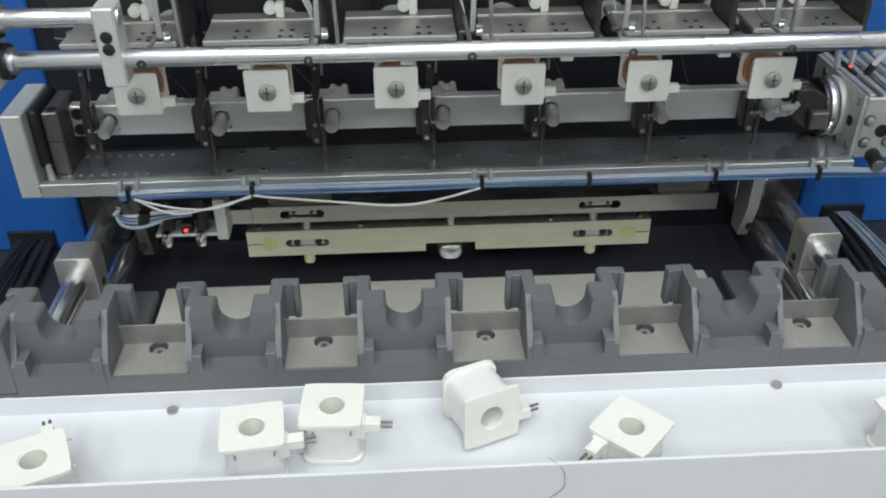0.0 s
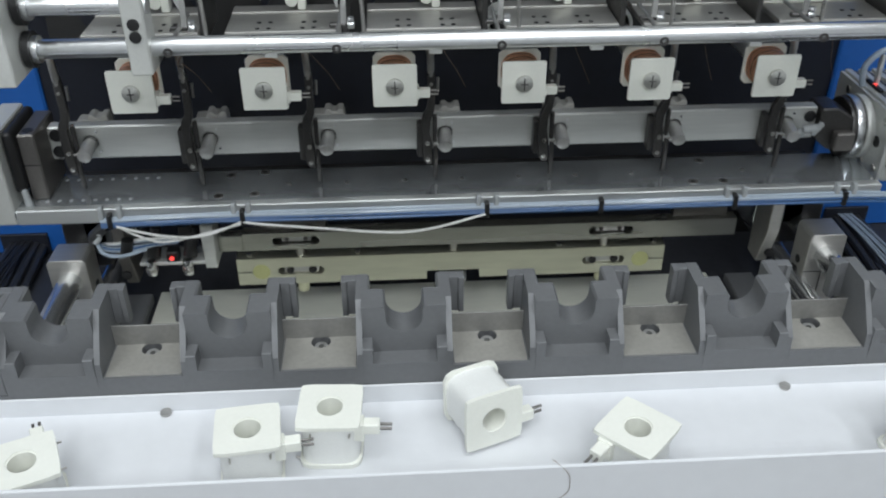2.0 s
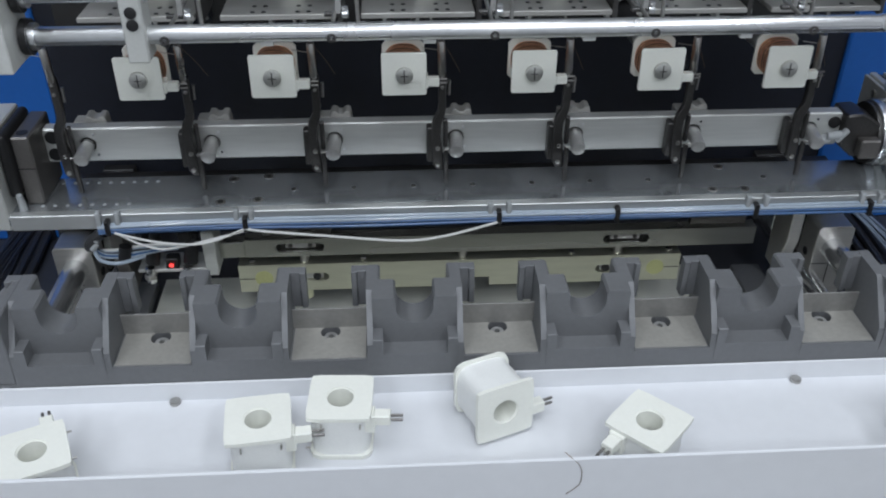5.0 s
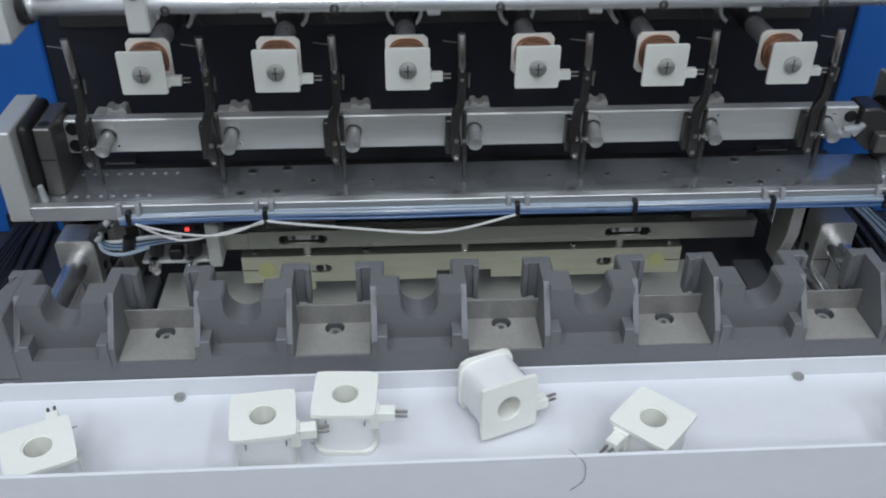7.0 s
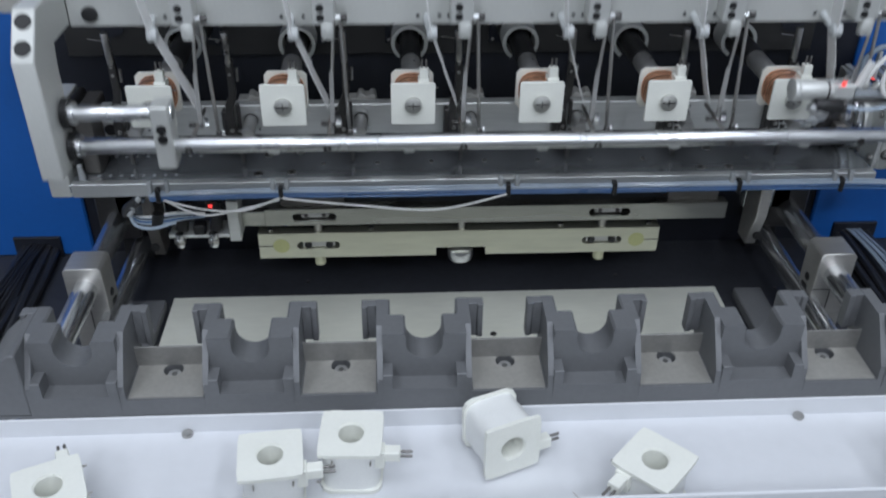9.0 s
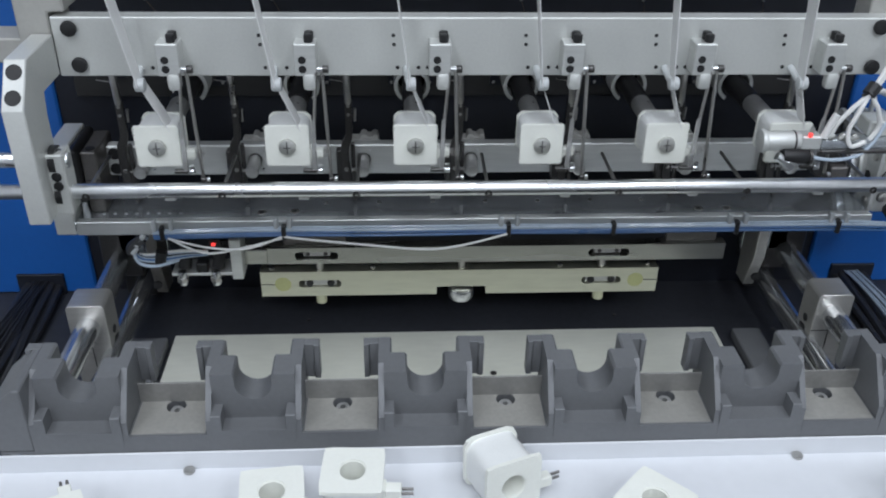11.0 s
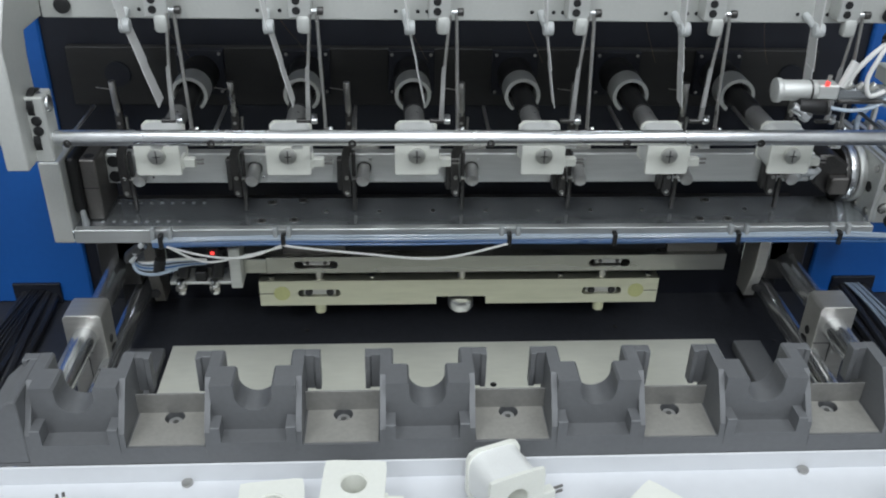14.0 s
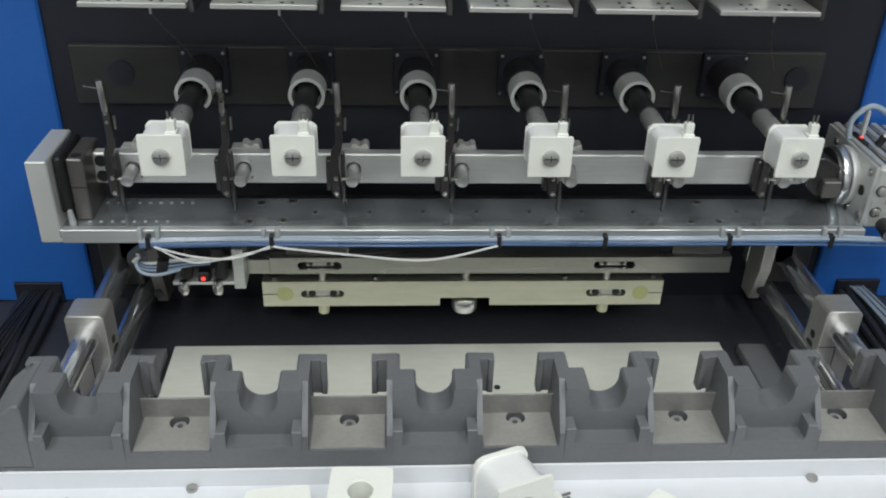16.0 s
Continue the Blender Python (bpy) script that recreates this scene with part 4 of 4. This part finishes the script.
    for k in range(2):
        low = bmesh.new()
        p, q = TAPE_WAY * (-0.0008 * k), TAPE_WAY * 0.0345
        side, back = Vector((0.0, 0.0085, 0.001)), Vector((-0.0006 * k, 0, 0))
        vs = [low.verts.new(v + back) for v in (p - side * 0.85, p + side * 0.85, q + side * 0.95, q - side * 0.95)]
        f = low.faces.new(vs)
        r = bmesh.ops.extrude_face_region(low, geom=[f])
        bmesh.ops.translate(low, verts=[v for v in r["geom"] if isinstance(v, bmesh.types.BMVert)], vec=(0.0005, 0, 0))
        bmesh.ops.recalc_face_normals(low, faces=low.faces)
        end = part("tape_end", low, TAPE_PLAIN, head, "milky white tape running to the coil")
        end.location = (s - 0.0012, -0.003, 0.303)
        tape_ends.append((s, k, end))
eb = part("end_bracket", prism([(-0.045, 0.335), (-0.068, 0.306), (-0.067, 0.2175), (-0.029, 0.2175), (-0.029, 0.288), (-0.026, 0.3040), (0.0105, 0.3040), (0.0105, 0.335)], "x", -0.3285, -0.3132, 0.0008), ALU_WHITE, head, "thick aluminium end bracket with a sloped nose")
for y, z in ((-0.0508, 0.3278), (-0.0621, 0.3134)):
    part("bracket_bore", cyl((-0.3208, y + 0.0004, z - 0.0003), (-0.3208, y - 0.0003, z + 0.00025), 0.0056, 24), BLACK, eb)
for z in (0.2313, 0.2573):
    part("bushing", ring((-0.3125, -0.0405, z), "x", 0.0060, 0.0110, 0.0045, 28), BLACK, eb, "black rod bushing")
    part("bushing_sleeve", ring((-0.3083, -0.0405, z), "x", 0.0059, 0.0082, 0.0035, 28), CHROME, eb)
part("rear_cover", prism([(-0.338, 0.309), (-0.3145, 0.309), (-0.3145, 0.3505), (-0.302, 0.3505), (-0.302, 0.46), (-0.338, 0.46)], "y", 0.012, 0.060, 0.0012), CAST, head, "dull aluminium rear cover")
part("cover_arm", box(-0.43, -0.338, 0.018, 0.050, 0.310, 0.329, 0.0012), CAST, head)
cy = part("air_cylinder", cyl((0.2205, -0.030, 0.2610), (0.247, -0.030, 0.2610), 0.0076, 28, bevel=0.0010), ALU, head, "small chromed air cylinder")
part("cylinder_cap", cyl((0.2165, -0.030, 0.2610), (0.2208, -0.030, 0.2610), 0.0090, 28, bevel=0.0008), ALU, cy, "turned cylinder cap")
for x in (0.2415,):
    part("cylinder_band", ring((x, -0.030, 0.2610), "x", 0.0074, 0.0079, 0.0014, 28), STEEL_DARK, cy)
part("switch_clamp", box(0.246, 0.262, -0.0375, -0.024, 0.2560, 0.2672, 0.0012), ALU, cy)
part("switch_light", box(0.2505, 0.2535, -0.0382, -0.0355, 0.2668, 0.2705, 0.0008, 2), RED_GLOW, cy, "glowing red switch light")
part("light_cap", cyl((0.2523, -0.0366, 0.2705), (0.2526, -0.0368, 0.2745), 0.0016, 12), SCREW, cy)
part("cylinder_mount", box(0.262, 0.335, -0.036, -0.024, 0.2535, 0.2640, 0.001), ALU_DARK, cy)
part("mount_ledge", box(0.262, 0.335, -0.0395, -0.036, 0.2535, 0.2565, 0.0006), STEEL_DARK, cy)
part("valve_block", box(0.300, 0.335, -0.030, -0.010, 0.2640, 0.2760, 0.001), ALU_WHITE, cy)
part("elbow_fitting", cyl((0.2290, -0.0385, 0.2520), (0.2405, -0.0395, 0.2445), 0.0036, 14, bevel=0.0006), CHROME, cy, "chromed elbow fitting")
part("elbow_nut", cyl((0.2370, -0.0390, 0.2465), (0.2420, -0.0398, 0.2435), 0.0046, 6), CHROME, cy)
part("flow_control", cyl((0.2330, -0.0370, 0.2515), (0.2535, -0.0370, 0.2505), 0.0058, 20, bevel=0.001), BLACK, cy, "black flow control body")
part("release_ring", ring((0.2535, -0.0370, 0.2505), "x", 0.0028, 0.0060, 0.0022, 20), STEEL_DARK, cy)
for x, z in ((0.268, 0.2665), (0.277, 0.2660), (0.286, 0.2655)):
    part("plated_fitting", cyl((x, -0.033, z - 0.003), (x + 0.004, -0.034, z + 0.0015), 0.0030, 12, bevel=0.0006), SCREW, cy)
for line, r in (([(0.338, 0.004, 0.357), (0.314, -0.016, 0.328), (0.2943, -0.030, 0.3015), (0.281, -0.034, 0.289), (0.2715, -0.035, 0.277), (0.2690, -0.034, 0.266)], 0.0019),
                ([(0.342, 0.004, 0.352), (0.317, -0.016, 0.324), (0.2965, -0.030, 0.3000), (0.3005, -0.034, 0.288), (0.3055, -0.033, 0.274), (0.300, -0.034, 0.2625)], 0.0019),
                ([(0.2955, -0.029, 0.3020), (0.2855, -0.036, 0.287), (0.2800, -0.038, 0.272), (0.2835, -0.040, 0.2605), (0.295, -0.038, 0.2630)], 0.0018),
                ([(0.2960, -0.029, 0.3010), (0.310, -0.022, 0.297), (0.324, -0.012, 0.284), (0.345, 0.004, 0.262), (0.40, 0.02, 0.245)], 0.0019),
                ([(0.2640, -0.034, 0.2650), (0.2665, -0.034, 0.2740), (0.2700, -0.034, 0.2840)], 0.0030)):
    part("white_hose", pipe(line, r, 9), TUBE_WHITE, head, "white air hose")
part("clear_hose", pipe([(0.2550, -0.037, 0.2505), (0.272, -0.0395, 0.2488), (0.290, -0.0390, 0.2515), (0.302, -0.036, 0.2600), (0.312, -0.030, 0.274), (0.330, -0.015, 0.284)], 0.0015, 9), TUBE_CLEAR, head, "clear air hose")
part("hose_tie", cyl((0.2915, -0.0315, 0.2985), (0.2970, -0.0285, 0.3050), 0.0052, 12), BLACK, head, "black tie round the hoses")
part("tie_tail", cyl((0.2860, -0.0330, 0.2985), (0.3010, -0.0300, 0.3035), 0.0012, 8), BLACK, head)
for ob in (cy, *[c for c in head.children if c.name.split(".")[0] in ("white_hose", "clear_hose", "hose_tie", "tie_tail")]):
    ob.location.z = 0.0036

# ---- sliding rods of the tape head ----
rods = thing("wire_hook_rod", "polished steel rod with wire pins, held in a clamp", "sliding rod")
part("lower_rod", cyl((-0.395, -0.0405, 0.2313), (0.430, -0.0405, 0.2313), 0.0057, 28, bevel=0.0008), CHROME, rods, "polished steel rod")
part("upper_rod", cyl((-0.395, -0.0405, 0.2573), (-0.300, -0.0405, 0.2573), 0.0057, 28, bevel=0.0008), CHROME, rods, "polished steel rod")
cl = part("rod_clamp", box(-0.3145, -0.3015, -0.0500, -0.0310, 0.2165, 0.2650, 0.001), ALU_WHITE, rods, "aluminium rod clamp")
for z in (0.2405, 0.2480):
    part("clamp_screw", screw((-0.308, -0.0500, z), (0, -1, 0), 0.0036, 0.0012), BLACK, cl)
for x in [-0.2920 + 0.1 * i for i in range(7)]:
    pin = part("wire_pin", cyl((x, -0.043, 0.2313), (x + 0.0005, 0.0205, 0.2313), 0.0014, 12, bevel=0.0004), STEEL, rods, "thin steel wire pin")
    part("grub_screw", ring((x, -0.0466, 0.2292), "y", 0.0013, 0.0029, 0.0012, 16), STEEL_DARK, pin)
    if x > -0.25:
        part("rod_tab", box(x - 0.0440, x - 0.0360, -0.041, -0.036, 0.2226, 0.2262, 0.0004), ALU, rods)

# ---- wire guide above the spindles ----
guide = thing("wire_guide", "aluminium wire guide with nozzles above the spindles", "wire guide")
W0 = 0.3465
part("guide_beam", box(-0.36, 0.36, 0.105, 0.140, 0.372, 0.42, 0.002), ALU_DARK, guide)
for s in STATIONS:
    g = part("guide_plate", box(s - 0.0635, s + 0.0185, 0.058, 0.098, W0, W0 + 0.004, 0.0006), GUIDE_ALU, guide, "aluminium guide plate with holes")
    part("plate_edge", box(s - 0.0635, s + 0.0185, 0.0982, 0.114, W0 + 0.0004, W0 + 0.0052, 0.0006), GUIDE_ALU, g)
    for dx in (-0.041, -0.033, -0.009, -0.001):
        for y in (0.064, 0.077):
            part("plate_hole", cyl((s + dx, y, W0 + 0.0035), (s + dx, y, W0 + 0.0044), 0.0017, 10), BLACK, g)
    nz = part("nozzle_holder", box(s - 0.0150, s - 0.0085, 0.100, 0.110, W0 + 0.0052, W0 + 0.0165, 0.0015, 2), CREAM, g, "ivory nozzle holder")
    part("nozzle_cap", cyl((s - 0.0190, 0.099, W0 + 0.0125), (s - 0.0190, 0.108, W0 + 0.0125), 0.0046, 18, bevel=0.001), CREAM, nz)
    part("cap_neck", cyl((s - 0.0190, 0.1035, W0 + 0.0125), (s - 0.0140, 0.1035, W0 + 0.0125), 0.0030, 12), CREAM, nz)
    part("nozzle", cyl((s - 0.0126, 0.0728, W0), (s - 0.0126, 0.0728, 0.3381), 0.0011, 12), STEEL, g, "thin steel wire nozzle")
    part("copper_lead", pipe([(s - 0.0126, 0.0728, 0.339), (s - 0.006, 0.085, 0.322), (s + 0.004, 0.10, 0.302), (s + 0.012, 0.106, 0.285)], 0.0002, 5), THIN_WIRE, g, "thin copper wire")
    part("side_bracket", box(s + 0.0195, s + 0.0235, 0.062, 0.110, W0 - 0.004, W0 + 0.035, 0.0006), STEEL_DARK, guide)

# ---- tape pieces that are wound on ----
pieces = []


def tape_piece(quarter):
    b = bmesh.new()
    n, rr, th = 12, 0.0165, 0.0012
    y0, y1 = 0.0014, LEN - 0.0028
    rows = []
    for r, y in ((rr, y0), (rr, y1), (rr - th, y1), (rr - th, y0)):
        loop = []
        for i in range(n + 1):
            a = radians(90 * quarter + 90 * i / n)
            u, v = math.cos(a), math.sin(a)
            p = (abs(u) ** 4.6 + abs(v) ** 4.6) ** (-1 / 4.6)
            loop.append(b.verts.new((u * p * r, y, v * p * r)))
        rows.append(loop)
    for k in range(4):
        for i in range(n):
            b.faces.new((rows[k][i], rows[k][i + 1], rows[(k + 1) % 4][i + 1], rows[(k + 1) % 4][i]))
    b.faces.new([rows[k][0] for k in range(4)])
    b.faces.new([rows[k][-1] for k in range(4)])
    bmesh.ops.recalc_face_normals(b, faces=b.faces)
    me = mesh_of("tape_wrap", b, TAPE)
    soften(me)
    return me


wraps = [tape_piece(k) for k in range(4)]
for i, s in enumerate(STATIONS):
    for k in range(4):
        ob = new("tape_wrap", wraps[k])
        tagged(ob, "piece of white tape wound round a coil", "tape", "tape wound on the coils")
        pieces.append((i, k, ob))

# ---- motion ----
# seconds; shift of the tape head across, forward and up
HEAD = [(0, 0.0266, -0.0900, 0.0980), (0.5, 0.0251, -0.0870, 0.0982), (1, 0.0261, -0.0865, 0.0985), (1.5, 0.0324, -0.0865, 0.0988), (2, 0.0444, -0.0840, 0.0990),
        (2.5, 0.0518, -0.0820, 0.1000), (3, 0.0515, -0.0775, 0.1000), (3.5, 0.0473, -0.0755, 0.1000), (4, 0.0403, -0.0740, 0.0985), (4.6, 0.0345, -0.0735, 0.0960),
        (6.3, 0.0323, -0.0735, 0.0925), (6.6, 0.0323, -0.0732, 0.0930), (6.8, 0.0326, -0.0728, 0.0990), (7, 0.0329, -0.0725, 0.1100), (7.2, 0.0329, -0.070, 0.150), (7.5, 0.030, -0.050, 0.250), (8, 0.020, 0.0, 0.300), (8.4, 0.015, -0.004, 0.280),
        (8.6, 0.015, -0.0055, 0.200), (8.7, 0.0145, -0.0055, 0.125), (8.8, 0.0143, -0.0055, 0.057), (8.9, 0.0142, -0.0055, 0.041), (9, 0.0140, -0.0055, 0.0090), (9.1, 0.0150, -0.004, 0.005), (9.2, 0.0152, -0.002, 0.003), (9.3, 0.0095, -0.001, 0.0022), (9.4, 0.0034, -0.001, 0.0020), (9.5, -0.0052, -0.001, 0.0018),
        (9.8, -0.006, 0.0, 0.0012), (11.8, -0.002, 0.0, 0.0005), (12, -0.002, 0.0, 0.0004), (12.5, 0.0, 0.0, 0.0), (13, 0.0045, 0.0, 0.0004), (13.2, 0.0088, 0.0, 0.0006), (13.3, 0.0125, 0.0, 0.002), (13.4, 0.0152, 0.0, 0.012), (13.5, 0.0145, 0.0, 0.0290), (13.6, 0.0150, 0.0, 0.0460), (13.7, 0.0140, -0.001, 0.0505), (13.8, 0.0078, -0.0015, 0.0507), (13.9, 0.0022, -0.002, 0.0508),
        (14, -0.0060, -0.002, 0.0510), (14.5, -0.0103, -0.001, 0.0543), (14.9, -0.0100, -0.001, 0.0560), (15, -0.0095, 0.0, 0.0727), (15.1, -0.009, 0.0, 0.0926), (15.2, -0.008, 0.0, 0.1316), (15.3, -0.007, 0.0, 0.200), (15.5, -0.005, 0.0, 0.290), (16, 0.0, 0.0, 0.300)]
# seconds; how far the rod has slid out
ROD = [(0, 0.0625), (9.8, 0.0640), (10.3, 0.0), (14.1, 0.0), (14.2, 0.030), (14.3, 0.0620), (16, 0.0620)]
# seconds; forward travel of the carriage
TRAVEL = [(0, -0.0187), (1.5, -0.0187), (1.7, -0.024), (2, -0.0631), (2.3, -0.090), (2.5, -0.0926), (4, -0.0924), (6.5, -0.0922), (6.8, -0.0915), (7, -0.0884), (7.5, -0.0599), (8, -0.0334), (8.4, -0.0105), (8.5, -0.0069), (8.7, -0.003), (9, -0.0022), (12, -0.0020), (14, -0.0005), (16, 0.0)]
# seconds; sideways shift of the shelf
SHIFT = [(0, 0.0008), (4, 0.0011), (6.3, 0.0018), (6.5, 0.0041), (6.8, 0.0120), (7, 0.0143), (8.5, 0.0138), (15.4, 0.0138), (15.5, 0.0122), (15.6, 0.0085), (15.8, 0.0020), (16, 0.0)]
# seconds; shift of the wire guide across, forward and up
GUIDE = [(0, 0.0266, -0.093, -0.0465), (0.5, 0.0251, -0.093, -0.0465), (1, 0.0261, -0.093, -0.0465), (1.5, 0.0324, -0.090, -0.0465), (2, 0.0444, -0.087, -0.0455), (2.5, 0.0518, -0.083, -0.0445), (3, 0.0515, -0.079, -0.0445), (3.5, 0.0473, -0.077, -0.0445), (4, 0.0403, -0.076, -0.0455), (4.6, 0.0345, -0.076, -0.0465), (6.3, 0.0323, -0.0760, -0.0465), (6.5, 0.0323, -0.0755, -0.0435), (6.8, 0.0323, -0.07, -0.03), (7.2, 0.02, -0.045, 0.0), (7.8, 0.0, 0.0, 0.02), (9.7, 0.0, 0.0, 0.010), (11.8, 0.0, 0.0, 0.0045), (14.8, 0.0, 0.0, 0.003), (15.2, 0.0, 0.0, 0.0), (16, 0.0, 0.0, 0.0)]
# seconds; turn of the bobbins, anticlockwise from the front
TURN = [(0, 0), (7.02, 0), (7.1, 7), (7.2, 13), (7.3, 19), (7.4, 25), (7.5, 32), (7.6, 39), (7.7, 43), (7.8, 47), (7.9, 52), (8, 58), (8.1, 64), (8.2, 70), (8.3, 76), (8.4, 82), (8.5, 86), (8.6, 90), (9.7, 90), (9.9, 90)]
TURN += [(10.0 + 0.1 * n, 90 - 45 * n) for n in range(1, 17)]
TURN += [(t, a - 720) for t, a in ((11.7, 90), (11.8, 88), (11.9, 66), (12, 22), (12.1, 0), (12.2, -44), (12.3, -81), (12.4, -118), (12.5, -149), (12.6, -180), (12.7, -203), (12.8, -238), (12.9, -271), (13, -314), (13.1, -338), (13.2, -360), (14.2, -360), (14.3, -363), (14.4, -368), (14.5, -376), (14.6, -411), (14.7, -426), (15.3, -427), (15.4, -350), (15.5, -270), (16, -270))]


def between(rows, t):
    """The values of a table at t, on straight lines."""
    for a, b in zip(rows, rows[1:]):
        if a[0] <= t <= b[0]:
            k = (t - a[0]) / (b[0] - a[0])
            return [u + (v - u) * k for u, v in zip(a[1:], b[1:])]
    return list(rows[-1][1:])


def motions():
    rows = []
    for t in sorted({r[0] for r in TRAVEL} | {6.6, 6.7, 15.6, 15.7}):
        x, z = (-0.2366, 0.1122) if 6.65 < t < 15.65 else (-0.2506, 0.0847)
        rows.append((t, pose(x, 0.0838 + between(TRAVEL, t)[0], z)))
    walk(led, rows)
    # seconds; tilt of the tape, and how far its second length is drawn out
    drawn = [(0, -7, 0.034), (9.25, -7, 0.034), (9.4, -18, 0.006), (9.8, -21, 0.0), (10.4, -10, 0.018), (13.2, -8, 0.018), (13.45, 2, 0.022), (13.6, 4, 0.028), (13.9, 0, 0.034), (16, 0, 0.034)]
    for s, k, ob in tape_ends:
        rows = []
        for t, a, out in drawn:
            m = pose(s - 0.0012, -0.003, 0.303, 0, a, 0)
            rows.append((t, m @ Matrix.Translation(TAPE_WAY * (out * k))))
        walk(ob, rows)
    walk(head, [(t, pose(x, y, z)) for t, x, y, z in HEAD])
    times = sorted({r[0] for r in HEAD} | {r[0] for r in ROD})
    rows = []
    for t in times:
        x, y, z = between(HEAD, t)
        rows.append((t, pose(x + between(ROD, t)[0], y, z)))
    walk(rods, rows)
    walk(slide, [(t, pose(0, y, 0)) for t, y in TRAVEL])
    rows = []
    for t in sorted({r[0] for r in TRAVEL} | {r[0] for r in SHIFT}):
        rows.append((t, pose(between(SHIFT, t)[0], between(TRAVEL, t)[0], 0)))
    walk(shelf, rows)
    walk(guide, [(t, pose(x, y, z)) for t, x, y, z in GUIDE])
    for ob, s in zip(spun, STATIONS):
        walk(ob, [(t, pose(s, 0, AXIS_Z, 0, -a, 0)) for t, a in TURN])
    for i, k, ob in pieces:
        s = STATIONS[i]
        on = 10.2 if k < 2 else 11.0
        rows = []
        for t, x, y, z in HEAD:
            if t <= 9.8:
                rows.append((t, pose(s + x - 0.012, y - 0.03, 0.50 + z + 0.004 * k)))
        rows.append((on - 0.25, pose(s - 0.012, -0.03, 0.50)))
        rows.append((on - 0.12, pose(s, 0.0, AXIS_Z + 0.05)))
        rows += [(t, pose(s, 0, AXIS_Z, 0, -a, 0)) for t, a in TURN if t >= on]
        walk(ob, rows)


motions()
